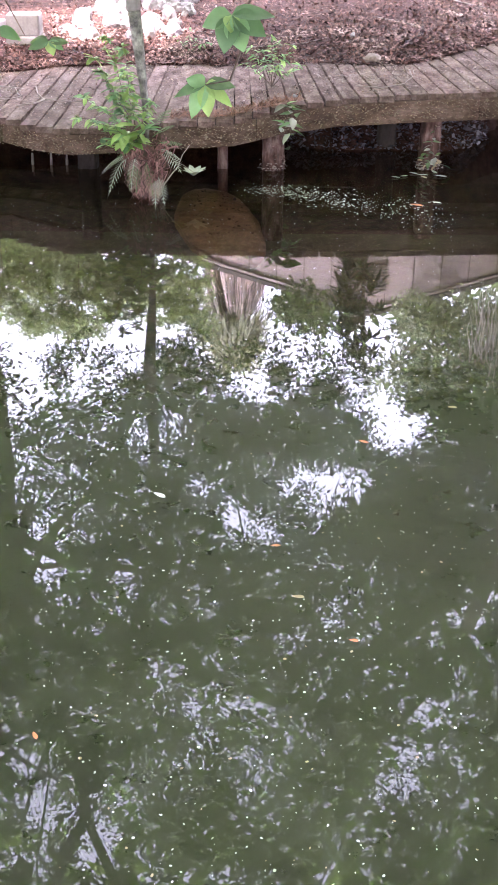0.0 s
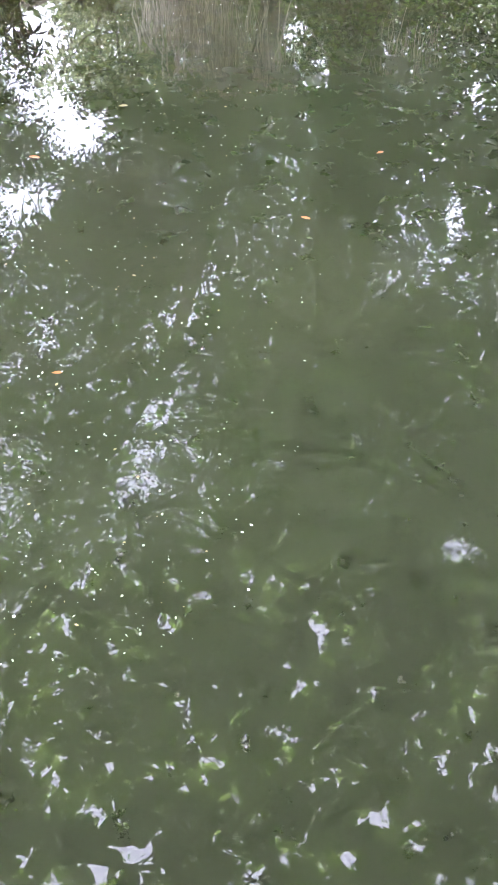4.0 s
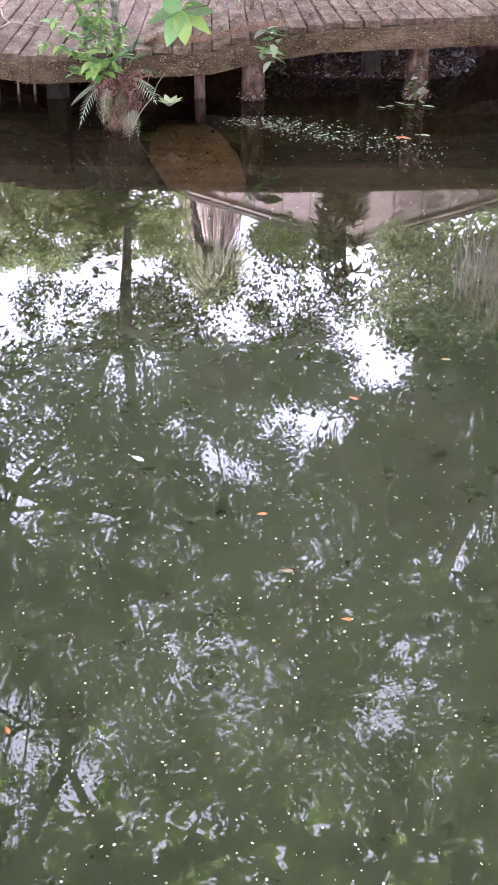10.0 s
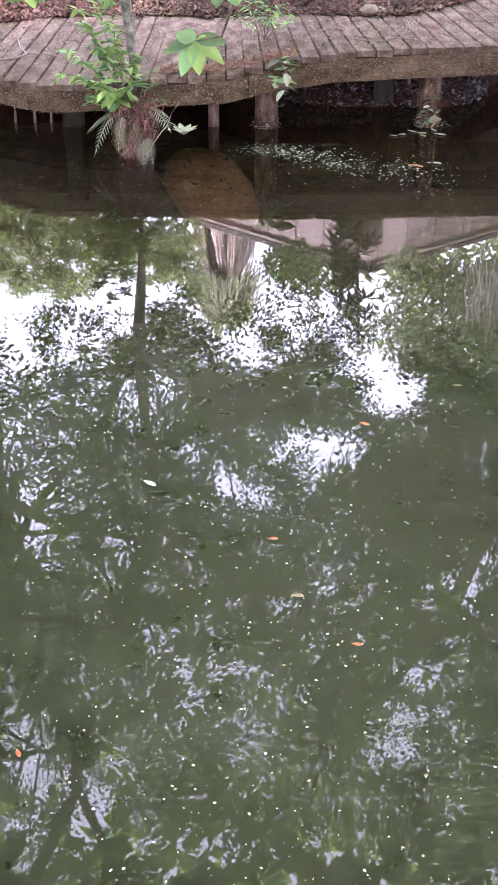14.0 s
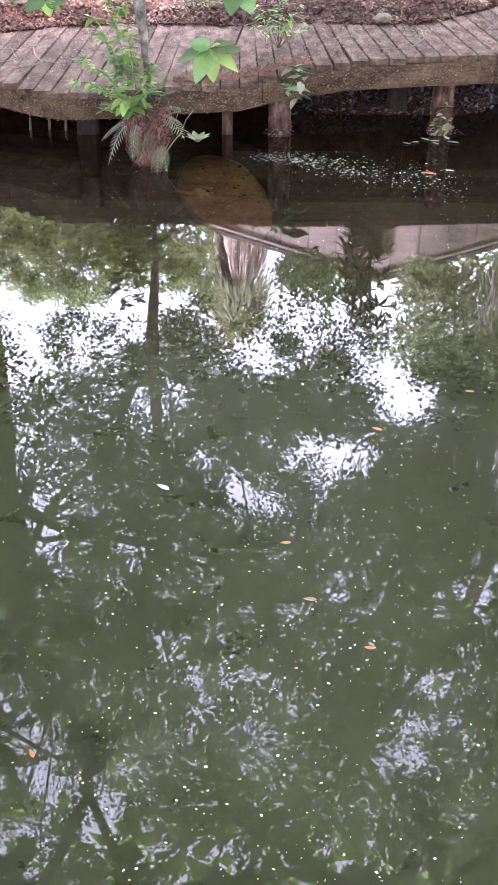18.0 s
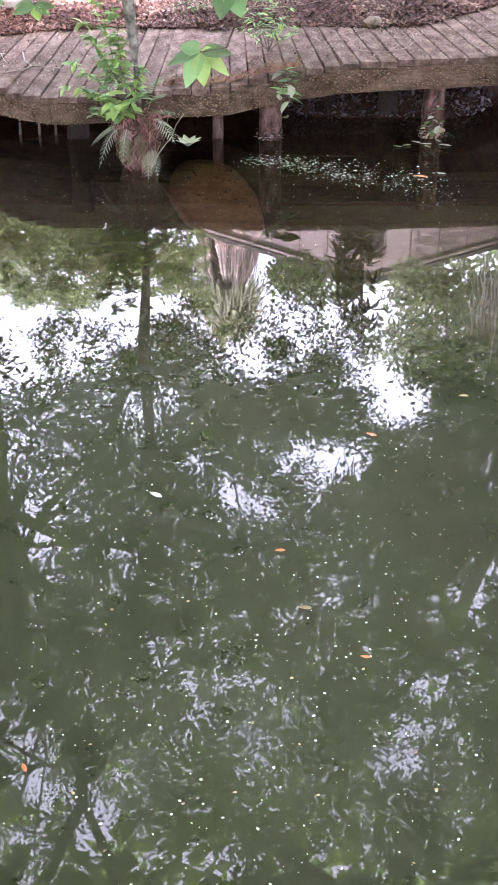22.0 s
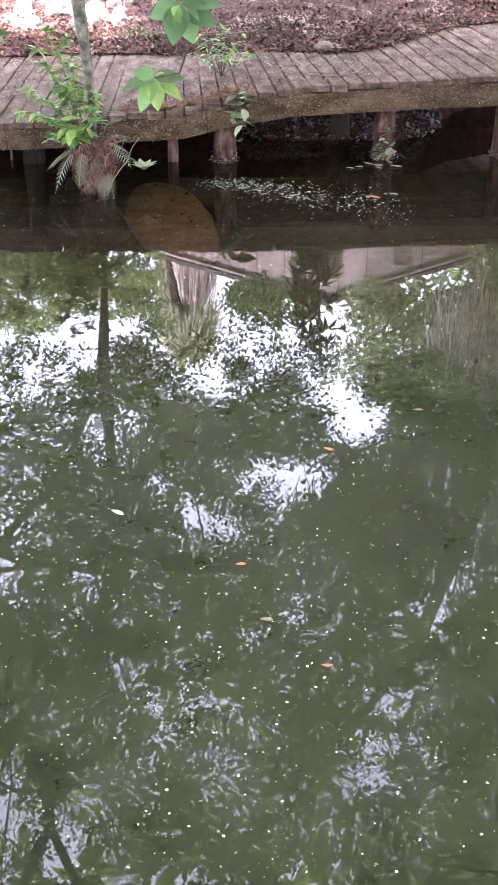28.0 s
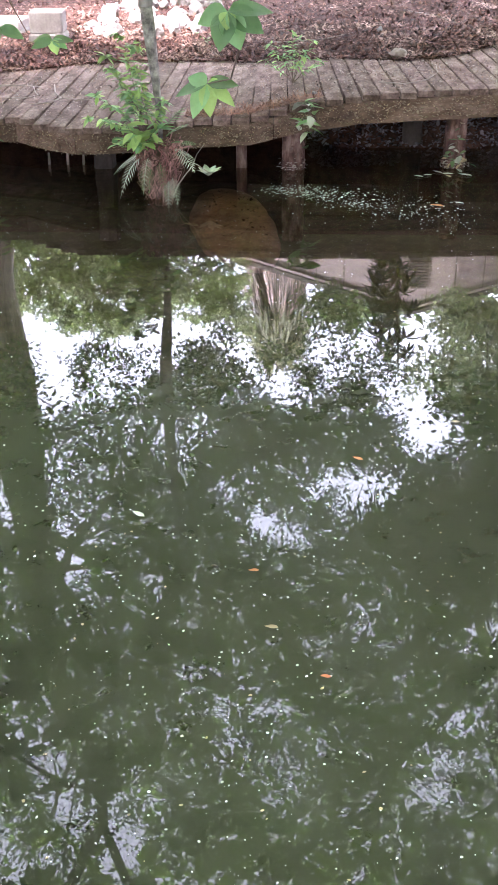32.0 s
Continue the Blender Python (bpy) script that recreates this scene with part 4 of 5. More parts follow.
# ---- house behind the bank ----
def house():
    ob = thing("house", "house gable with pinkish vertical siding behind the trees", "house")
    Y, x0, xa, x1, base, eave, apex = 18.5, -1.8, 2.0, 5.8, 0.8, 4.54, 5.74
    step = 0.506

    def roof_z(x):
        return eave + (apex - eave) * (1 - abs(x - xa) / (xa - x0))

    x = x0
    while x < x1 - 0.01:
        b = min(x + step, x1)
        m = [x + 0.012, b - 0.012]
        if m[0] < xa < m[1]:
            m.insert(1, xa)
        V = [(q, Y, base) for q in m] + [(q, Y, roof_z(q)) for q in reversed(m)]
        n = len(V)
        V += [(q[0], Y + 0.05, q[2]) for q in V]
        F = [tuple(range(n)), tuple(range(2 * n - 1, n - 1, -1))] + [(i, i + n, (i + 1) % n + n, (i + 1) % n) for i in range(n)]
        obj("siding_panel", V, F, SIDING, ob)
        x += step
    V = [(x0, Y + 0.02, base), (x1, Y + 0.02, base), (x1, Y + 0.02, eave - 0.02), (xa, Y + 0.02, apex - 0.02), (x0, Y + 0.02, eave - 0.02)]
    V += [(a, Y + 0.2, c) for a, b, c in V]
    obj("wall", V, [(0, 1, 2, 3, 4), (9, 8, 7, 6, 5)] + [(i, i + 5, (i + 1) % 5 + 5, (i + 1) % 5) for i in range(5)], SEAM, ob)
    for (ax, az, bx, bz) in ((x0 - 0.4, eave - 0.115, xa, apex), (xa, apex, x1 + 0.4, eave - 0.115)):
        for dz, hh, dy in ((0.0, 0.05, -0.045), (0.075, 0.025, -0.055)):
            n = 14
            V, F = [], []
            for i in range(n):
                t = i / (n - 1)
                px, pz = ax + (bx - ax) * t, az + (bz - az) * t + dz + 0.012 * noise.noise((t * 6 + ax, 0, 5))
                V += [(px, Y + dy, pz - 0.02), (px, Y + dy, pz - 0.02 + hh), (px, Y + dy + 0.04, pz - 0.02 + hh), (px, Y + dy + 0.04, pz - 0.02)]
            for i in range(n - 1):
                for k in range(4):
                    F.append((i * 4 + k, i * 4 + (k + 1) % 4, (i + 1) * 4 + (k + 1) % 4, (i + 1) * 4 + k))
            obj("rake_board", V, F, TRIM if dz == 0 else ROOFING, ob)
        V = [(ax, Y - 0.03, az + 0.14), (bx, Y - 0.03, bz + 0.14), (bx, Y + 6, bz + 0.14), (ax, Y + 6, az + 0.14)]
        V += [(a, b, c - 0.06) for a, b, c in V]
        obj("roof", V, [(0, 1, 2, 3), (7, 6, 5, 4), (0, 4, 5, 1), (1, 5, 6, 2), (2, 6, 7, 3), (3, 7, 4, 0)], ROOFING, ob)
    part("side_wall", block(x0 + 0.05, Y + 0.25, base - 0.2, x0 + 0.2, Y + 6, eave, 0), SIDING, ob)
    part("side_wall", block(x1 - 0.2, Y + 0.25, base - 0.2, x1 - 0.05, Y + 6, eave, 0), SIDING, ob)
    part("skirt_board", block(x0, Y - 0.03, base - 0.4, x1, Y - 0.002, base - 0.002, 0.004), TRIM, ob)
    vent = part("vent", block(1.87, Y - 0.05, 4.84, 2.28, Y - 0.01, 5.38, 0.005), TRIM, ob, "louvred gable vent")
    for i in range(9):
        part("slat", block(1.90, Y - 0.075, 4.87 + i * 0.055, 2.25, Y - 0.05, 4.90 + i * 0.055, 0), SEAM, vent)
    return ob


house()


# ---- palm ----
def palm(x, y, top, seed, k=1.0):
    """A cabbage palm: trunk, a skirt of dead hanging leaves and a tuft of live fans above it; k scales its leaves."""
    rng = random.Random(seed)
    ob = thing("palm", "cabbage palm with a skirt of dead hanging leaves", "palm tree")
    V, F = tube([(x, y, 0.4), (x + 0.05, y, top * 0.5), (x, y, top)], [0.22, 0.20, 0.18], 12, 0.08, rng)
    obj("trunk", V, F, BARK, ob)

    def strips(a0, spread, z0, n, out, rise, drop, mat, name, label=""):
        """One leaf: narrow folded strips that leave the trunk together, arch out and hang."""
        geo = []
        for q in range(n):
            a = a0 + rng.uniform(-spread, spread)
            o, u, d = out * rng.uniform(0.75, 1.15), rise * rng.uniform(0.8, 1.2), drop * rng.uniform(0.6, 1.2)
            c, sn, w = math.cos(a), math.sin(a), rng.uniform(0.010, 0.019) * k
            V = []
            for r, h, g in ((0.10, 0.0, 0.5), (0.10 + o * 0.35, u * 0.7, 1.0), (0.10 + o * 0.72, u - d * 0.25, 1.0), (0.10 + o * 0.95, u - d * 0.6, 0.7), (0.10 + o, u - d, 0.12)):
                V += [(x + r * c - w * g * sn, y + r * sn + w * g * c, z0 + h), (x + r * c + w * g * sn, y + r * sn - w * g * c, z0 + h)]
            geo.append((V, [(2 * i, 2 * i + 1, 2 * i + 3, 2 * i + 2) for i in range(4)]))
        V, F = merge(geo)
        obj(name, V, F, mat, ob, label)

    for i in range(64):
        strips(rng.uniform(0, 6.283), 0.30, top - rng.uniform(0.0, 1.5), 16, k * rng.uniform(0.22, 0.52), k * rng.uniform(0.0, 0.12), k * rng.uniform(0.5, 1.1), DEADPALM, "dead_leaf", "brown hanging dead leaf")
    for i in range(46):
        up = rng.uniform(0, 1)
        strips(rng.uniform(0, 6.283), 0.55 + 0.5 * up, top + rng.uniform(-0.25, 0.35), 20, k * (0.58 - 0.3 * up) * rng.uniform(0.8, 1.2), k * (0.15 + 0.55 * up), k * rng.uniform(0.25, 0.6) * (1.15 - up), PALMLEAF, "palm_leaf")
    return ob


palm(-0.76, 25.6, 9.0, 61, 1.75)


# ---- young magnolia between the house and the bank ----
def magnolia(x, y, z0, z1, seed):
    rng = random.Random(seed)
    ob = thing("magnolia", "young dark magnolia with rosettes of long leaves", "tree")
    pts = bent((x, y, 0.4), (x + 0.15, y, z1), 8, 0, 0.03, rng)
    V, F = tube(pts, list(np.linspace(0.05, 0.012, 8)), 7)
    obj("trunk", V, F, STEM, ob)
    tips = [(x + 0.02, y - 0.1, z0 + 0.12)]
    for i in range(52):
        t = rng.uniform(0.1, 1.0)
        r = 0.06 + 0.17 * math.sin(math.pi * min(t * 0.9, 1))
        a = rng.uniform(0, 6.28)
        tips.append((x + 0.1 * t + r * math.cos(a), y + r * math.sin(a), z0 + (z1 - z0) * t))
    for tp in tips:
        V, F = tube(bent((x + 0.08, y, tp[2] - 0.12), tp, 4), [0.014, 0.011, 0.008, 0.006], 5)
        limb = obj("limb", V, F, STEM, ob)
        geo = []
        for k in range(9):
            L = rng.uniform(0.14, 0.22)
            geo.append(placed(broad_leaf(L, L * 0.24, curl=0.3, rows=6), tp, 360 * k / 9 + rng.uniform(-15, 15), rng.uniform(-45, 15)))
        V, F = merge(geo)
        obj("leaf_rosette", V, F, DARKLEAF, limb, smooth=True)
    return ob


magnolia(1.06, 11.4, 1.95, 3.5, 71)

def wooden_post(x, y, h):
    ob = thing("wooden_post", "tan weathered wooden post beside the cypress", "post")
    part("shaft", block(x - 0.045, y - 0.045, 0.4, x + 0.045, y + 0.045, h, 0.008), TWIG, ob)
    part("cap", block(x - 0.055, y - 0.055, h, x + 0.055, y + 0.055, h + 0.03, 0.006), TWIG, ob)
    return ob


wooden_post(-3.28, 10.4, 2.95)

# ---- canopy ----
# Breaks in the canopy, placed to fit the camera's mirrored view: bearing and height in degrees from the mirrored eye,
# half width, half height.
CLEAR = ((-14.4, 25.0, 1.0, 0.9), (-13.8, 24.4, 0.8, 0.7), (-8.0, 24.3, 2.5, 0.5), (-11.4, 23.8, 0.5, 0.6), (-4.7, 23.7, 0.5, 0.7), (0.1, 22.2, 0.4, 0.9), (1.8, 25.1, 1.0, 0.8), (-0.4, 28.3, 0.6, 0.7), (7.3, 27.6, 1.1, 0.8),
         (8.6, 29.1, 1.7, 1.0), (-1.9, 34.5, 1.1, 0.9), (15.1, 37.2, 0.5, 0.4), (2.6, 40.7, 0.6, 0.4), (-8.3, 36.4, 0.3, 0.3), (11.5, 47.9, 0.9, 0.3), (26.9, 55.3, 1.2, 0.7), (-13.5, 22.5, 0.7, 0.7), (-7.5, 24.4, 1.9, 0.6), (-8.7, 36.6, 0.7, 0.6))
THIN = ((-2.2, 26.1, 0.7, 0.8), (-5.9, 29.4, 1.5, 0.7), (5.1, 26.6, 0.6, 0.5), (5.3, 32.2, 1.6, 0.8), (0.0, 34.9, 1.1, 0.6), (12.8, 35.3, 1.1, 0.4), (-4.0, 38.5, 0.8, 0.6), (-0.1, 46.7, 0.6, 0.3), (10.8, 47.8, 1.6, 0.4), (30.2, 56.6, 1.0, 0.4),
        (12.0, 66.5, 9.0, 1.1), (24.1, 66.6, 2.0, 0.7), (35.7, 63.6, 1.6, 0.4), (20.6, 23.9, 0.4, 0.4), (36.4, 48.9, 0.9, 0.5), (-15.0, 20.6, 0.8, 0.5), (-14.5, 27.0, 0.6, 0.9), (-19.0, 44.8, 1.2, 0.7), (-15.7, 35.1, 0.5, 0.4))
LACY = ((-0.1, 26.4, 2.4, 1.4), (-10.4, 26.2, 1.2, 0.6), (-8.0, 25.8, 1.5, 0.5), (2.8, 32.1, 1.5, 0.8), (-4.0, 33.0, 1.1, 0.6), (10.3, 35.0, 2.2, 0.8), (14.5, 38.9, 1.7, 1.7), (5.2, 39.0, 0.7, 1.0), (-14.7, 35.7, 1.0, 1.4), (-17.5, 47.9, 1.9, 2.6),
        (-12.9, 50.7, 1.6, 1.4), (11.3, 47.8, 1.4, 0.5), (4.3, 43.4, 0.7, 0.5), (-7.4, 29.9, 1.4, 0.9), (10.7, 21.6, 1.0, 0.6), (4.2, 33.1, 2.1, 1.2), (12.3, 53.8, 1.1, 0.5), (31.4, 31.7, 0.7, 1.8), (-19.5, 38.1, 1.1, 2.1), (-22.1, 47.6, 1.7, 1.7))
MIRROR_EYE = np.array((0.0, 0.0, -2.0))


def closure(az, el):
    """How much of the canopy is closed in a bearing and height, 0 to 1."""
    c = np.ones_like(az)
    wob = 0.4 * np.sin(az * 2.3 + 1.5 * np.sin(el * 1.3)) * np.sin(el * 2.6 + 1.9 * np.sin(az * 1.1))
    for table, low in ((LACY, 0.54), (THIN, 0.2), (CLEAR, 0.0)):
        for a, e, ra, re in table:
            d = np.hypot((az - a) / ra, (el - e) / re) + wob
            c = np.minimum(c, low + (1 - low) * np.clip((d - 0.85) / 0.5, 0, 1))
    return c


TREES = {  # name: base, top, trunk radius, limbs, bark
    "cypress": ((-3.42, 11.2, 0.5), (-3.35, 11.2, 9.0), 0.22, 9),
    "oak": ((4.25, 10.15, 0.5), (4.6, 10.0, 7.5), 0.19, 12),
    "back_oak": ((6.0, 14.5, 0.8), (3.0, 12.5, 9.0), 0.22, 14),
    "far_oak": ((-6.5, 14.0, 0.8), (-4.5, 12.5, 9.0), 0.22, 12),
    "east_oak": ((10.5, 13.0, 0.8), (9.5, 12.0, 9.0), 0.25, 10),
    "pond_oak": ((-4.6, 4.6, -0.4), (-3.6, 5.0, 7.5), 0.18, 10),
}


DRIFT = np.random.default_rng(404).uniform(0, 1, (256, 256))


def value_noise(u, v):
    i, j = np.floor(u).astype(int), np.floor(v).astype(int)
    a, b = u - i, v - j
    a, b = a * a * (3 - 2 * a), b * b * (3 - 2 * b)
    g = lambda p, q: DRIFT[p % 256, q % 256]
    return (g(i, j) * (1 - a) + g(i + 1, j) * a) * (1 - b) + (g(i, j + 1) * (1 - a) + g(i + 1, j + 1) * a) * b


def clumps(az, el):
    """Drifts of foliage, twigs and sprays, 0 to 1, from three degrees down to a third of one."""
    u, v = az * np.cos(np.radians(el)) + 90, el + 7
    n = 0.45 * value_noise(u * 0.38, v * 0.45) + 0.30 * value_noise(u * 0.95 + 31, v * 1.1) + 0.25 * value_noise(u * 2.4 + 77, v * 2.7)
    return np.clip((n - 0.5) * 1.75 + 0.5, 0, 1)


def leafy_here(az, el, margin=0.0):
    """Whether a spray grows in a bearing and height: everywhere in the closed crown but for small holes high up, in clumps where it thins."""
    holes = 0.15 * np.clip((el - 31) / 5, 0, 1) * np.clip(1.1 - (az - 8) / 10, 0.0, 1)
    c = closure(az, el)
    lace = np.random.default_rng(len(az)).uniform(0, 1, len(az)) < 0.22 * c
    return (clumps(az, el) < np.where(c < 0.9, 0.85, 1.0) * c * (1 - holes) - margin) | (lace & (c < 0.9) & (margin < 0.01))


def sun_gap(P):
    """Distance of places from the beam that lights the spot on the bank."""
    g = P - np.array([-1.8, 9.35, 0.55])
    s = np.array(sun_way)
    return np.linalg.norm(g - (g @ s)[:, None] * s, axis=1)


def upper_leaves():
    """Sprays in the top of the canopy, above the fine leaves."""
    rng = np.random.default_rng(78)
    n = 205000
    az = np.concatenate([rng.uniform(-60, 64, 150000), rng.uniform(17, 44, 55000)])
    el = np.degrees(np.arcsin(rng.uniform(math.sin(radians(21)), 1.0, n)))
    low = np.where((az > -13) & (az < -10.6), 23.9, np.where((az > -20) & (az < 0.8), 25.7, np.where((az >= 0.8) & (az < 4.2), 22.0, np.where((az >= 4.2) & (az < 6.2), 26.0, np.where((az >= 6.2) & (az < 20.0), 27.5, 21.0)))))
    small = el < 37
    keep = leafy_here(az, el, 0.05) & (el > low) & (el < 57) & (rng.uniform(0, 1, n) < np.where(small, 0.9, np.where(el > 52, 0.2, np.where(az > 16, 0.6, 0.42))))
    # no leaf may reach into a break
    for da, de in ((0.6, 0.0), (-0.6, 0.0), (0.0, 0.5), (0.0, -0.5)):
        keep &= closure(az + da / np.cos(np.radians(np.minimum(el, 80))), el + de) > 0.45
    az, el, small = np.radians(az[keep]), np.radians(el[keep]), small[keep]
    n = len(az)
    way = np.stack([np.sin(az) * np.cos(el), np.cos(az) * np.cos(el), np.sin(el)], 1)
    far = np.minimum(11.2 / np.cos(el), 12.8 / np.sin(el))
    P = MIRROR_EYE + way * (far * rng.uniform(0.9, 1.08, n))[:, None]
    L = np.where(small, rng.uniform(0.05, 0.10, n), rng.uniform(0.10, 0.22, n)) * (sun_gap(P) > 1.25)
    return leaf_cloud(P, unit(rng.normal(size=(n, 3))), unit(rng.normal(size=(n, 3)) * 0.7 + [0, 0, 1.0]), L, L * 0.65)


def broad_canopy():
    """The broad-leaved crown straight over the water, one layer lit through from above."""
    rng = np.random.default_rng(79)
    n = 9000
    i = np.arange(n)
    az = -75 + 155 * ((i * 0.7548777) % 1.0)          # spread evenly, so that one layer closes the view
    el = np.degrees(np.arcsin(math.sin(radians(49)) + (1 - math.sin(radians(49))) * ((i * 0.5698403) % 1.0)))
    keep = leafy_here(az, el, 0.03) & (rng.uniform(0, 1, n) < np.clip((el - 49) / 6, 0.15, 1))
    az, el = np.radians(az[keep]), np.radians(el[keep])
    n = len(az)
    way = np.stack([np.sin(az) * np.cos(el), np.cos(az) * np.cos(el), np.sin(el)], 1)
    P = MIRROR_EYE + way * (10.5 / np.sin(el) * rng.uniform(0.75, 1.05, n))[:, None]
    L = rng.uniform(0.18, 0.38, n) * (sun_gap(P) > 1.25)
    return leaf_cloud(P, unit(rng.normal(size=(n, 3)) * [1, 1, 0.4]), unit(rng.normal(size=(n, 3)) * 0.45 + [0, 0, 1.0]), L, L * rng.uniform(0.55, 0.75, n), 0.1)


def canopy_leaves():
    rng = np.random.default_rng(77)
    n = 46000
    az = rng.uniform(-58, 62, n)
    el = np.degrees(np.arcsin(rng.uniform(math.sin(radians(19.5)), math.sin(radians(84)), n)))
    low = np.where(((az > -3.6) & (az < 0.8)) | ((az > 3.6) & (az < 8.0)), 25.4, np.where((az > -18.5) & (az < -3.0), 24.3, np.where((az >= -3.0) & (az < 14.5), 22.0, 19.5)))
    keep = leafy_here(az, el) & (el > low + 0.5 * np.sin(az * 2.1)) & ((el < 52) | (rng.uniform(0, 1, n) < 0.14))
    az, el = np.radians(az[keep]), np.radians(el[keep])
    n = len(az)
    way = np.stack([np.sin(az) * np.cos(el), np.cos(az) * np.cos(el), np.sin(el)], 1)
    back = (np.degrees(az) > 6.3) & (np.degrees(az) < 20) & (np.degrees(el) < 27.5)      # the mossy oaks behind the house
    far = np.minimum(10.8 / np.cos(el), 11.8 / np.sin(el)) * np.where(back, 1.75, 1.0)
    C = MIRROR_EYE + way * (far * (1 - rng.uniform(0, 1, n) * np.where((np.degrees(az) > 18) & (np.degrees(el) < 46), 0.04, 0.3)))[:, None]
    per = 30
    rad = np.repeat(far * 0.0095, per)[:, None]
    P = np.repeat(C, per, 0) + unit(rng.normal(size=(n * per, 3))) * rad * rng.uniform(0.2, 1.3, (n * per, 1)) * np.array([1.25, 1.25, 0.8])
    # the spot of sun on the bank keeps its way through the leaves
    m = len(P)
    D = unit(rng.normal(size=(m, 3)) + [0, 0, -0.25])
    N = unit(rng.normal(size=(m, 3)) + [0, 0, 0.9])
    L = rng.uniform(0.030, 0.060, m) * np.repeat(np.where(back, 2.3, 1.0), per) * (sun_gap(P) > 1.15)
    return C, P, D, N, L, L * rng.uniform(0.4, 0.6, m), per


def aim(az, el, d):
    a, e = radians(az), radians(el)
    return Vector(MIRROR_EYE) + Vector((math.sin(a) * math.cos(e), math.cos(a) * math.cos(e), math.sin(e))) * d


def trees():
    C, P, D, N, L, W, per = canopy_leaves()
    names = list(TREES)
    heads = np.array([(TREES[k][1][0], TREES[k][1][1], TREES[k][1][2] - 1.0) for k in names])
    near = np.argmin(((C[:, None, :] - heads[None]) ** 2 * [1, 0.7, 0.5]).sum(-1), 1)
    rng = random.Random(15)
    for i, k in enumerate(names):
        base, top, r, limbs = TREES[k]
        label = {"cypress": "tall cypress with a ridged grey trunk", "oak": "spreading live oak with dark leaning trunks", "pond_oak": "oak leaning over the pond with low leafy limbs"}.get(k, "tall live oak with an open leafy crown")
        ob = thing("tree", label, "tree", "trees round the pond")
        trunks = [(base, top, r)]
        if k == "oak":
            trunks.append(((4.62, 10.2, 0.5), (5.0, 10.1, 7.5), 0.20))
        if k == "cypress":
            trunks.append(((-3.75, 11.3, 0.5), (-3.55, 11.3, 6.5), 0.15))
        for b, t, rad in trunks:
            pts = bent(b, t, 9, 0, 0.10, rng)
            V, F = tube(pts, [rad * (1.6 if j == 0 else 1.15 - 0.09 * j) for j in range(9)], 36 if k == "cypress" else 12, 0.03 if k == "cypress" else 0.10, rng)
            if k == "cypress":      # buttressed ridges up the trunk
                for j in range(9):
                    for q in range(36):
                        v = V[j * 36 + q]
                        V[j * 36 + q] = pts[j] + (v - pts[j]) * (1 + 0.10 * math.cos(q * math.pi * 2 / 3.6) + 0.07 * math.sin(q * 1.7 + j * 0.3))
            obj("trunk", V, F, CYPRESS if k == "cypress" else BARK, ob, smooth=True)
        if k == "pond_oak":      # heavy forked limbs over the water
            for pts, rad in ((((base[0] + 0.75, base[1] + 0.3, 4.6), aim(-17.9, 53.4, 8.5), aim(-15.0, 50.6, 8.8), aim(-13.5, 49.4, 9.0), aim(-13.4, 46.7, 9.4), aim(-14.6, 44.0, 9.8)), 0.055), ((aim(-10.6, 56.0, 9.0), aim(-11.8, 52.6, 9.0), aim(-13.5, 49.4, 9.0)), 0.038), (((-4.2, 4.75, 2.6), aim(-17.2, 42.5, 8.6), aim(-16.0, 40.3, 9.0), aim(-16.4, 36.1, 9.4), aim(-15.0, 33.0, 10.0)), 0.062)):
                V, F = tube(pts, [rad * (1.15 - 0.12 * q) for q in range(len(pts))], 10, 0.08, rng)
                obj("limb", V, F, BARK, ob, "heavy grey limb leaning over the water", True)
        mine = np.where(near == i)[0]
        spine = bent(base, top, 9)
        for j in range(limbs):
            if not len(mine):
                break
            c = C[mine[rng.randrange(len(mine))]]
            s = spine[rng.randrange(4, 9)]
            mid = Vector(s).lerp(Vector(c), 0.5) + Vector((rng.uniform(-0.5, 0.5), rng.uniform(-0.4, 0.4), rng.uniform(0.1, 0.7)))
            pts = [Vector(s), Vector(s).lerp(mid, 0.5) + Vector((0, 0, 0.2)), mid, mid.lerp(Vector(c), 0.5) + Vector((rng.uniform(-0.3, 0.3), 0, 0.1)), Vector(c)]
            V, F = tube(pts, [0.085, 0.06, 0.045, 0.03, 0.012], 7)
            limb = obj("limb", V, F, BARK, ob, smooth=True)
            for b in range(3):
                c2 = C[mine[rng.randrange(len(mine))]]
                q = Vector(c) + (Vector(c2) - Vector(c)).normalized() * rng.uniform(0.7, 1.8)
                V, F = tube(bent(pts[2 + b % 3], q, 5, 0.05, 0.08, rng), [0.025, 0.02, 0.015, 0.011, 0.006], 5)
                obj("twig", V, F, BARK, limb)
        if len(mine):
            sel = (mine[:, None] * per + np.arange(per)).ravel()
            V, F = leaf_cloud(P[sel], D[sel], N[sel], L[sel], W[sel])
            # brighter leaf colours on three crowns stand in for light falling on them
            obj("crown", V, F, LITOAK if k in ("back_oak", "east_oak") else CANOPYLEAF if k == "pond_oak" else OAKLEAF, ob)


trees()
V, F = upper_leaves()
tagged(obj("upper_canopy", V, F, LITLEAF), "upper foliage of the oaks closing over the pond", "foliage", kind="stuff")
V, F = broad_canopy()
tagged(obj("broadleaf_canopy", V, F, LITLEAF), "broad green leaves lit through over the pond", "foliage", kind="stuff")


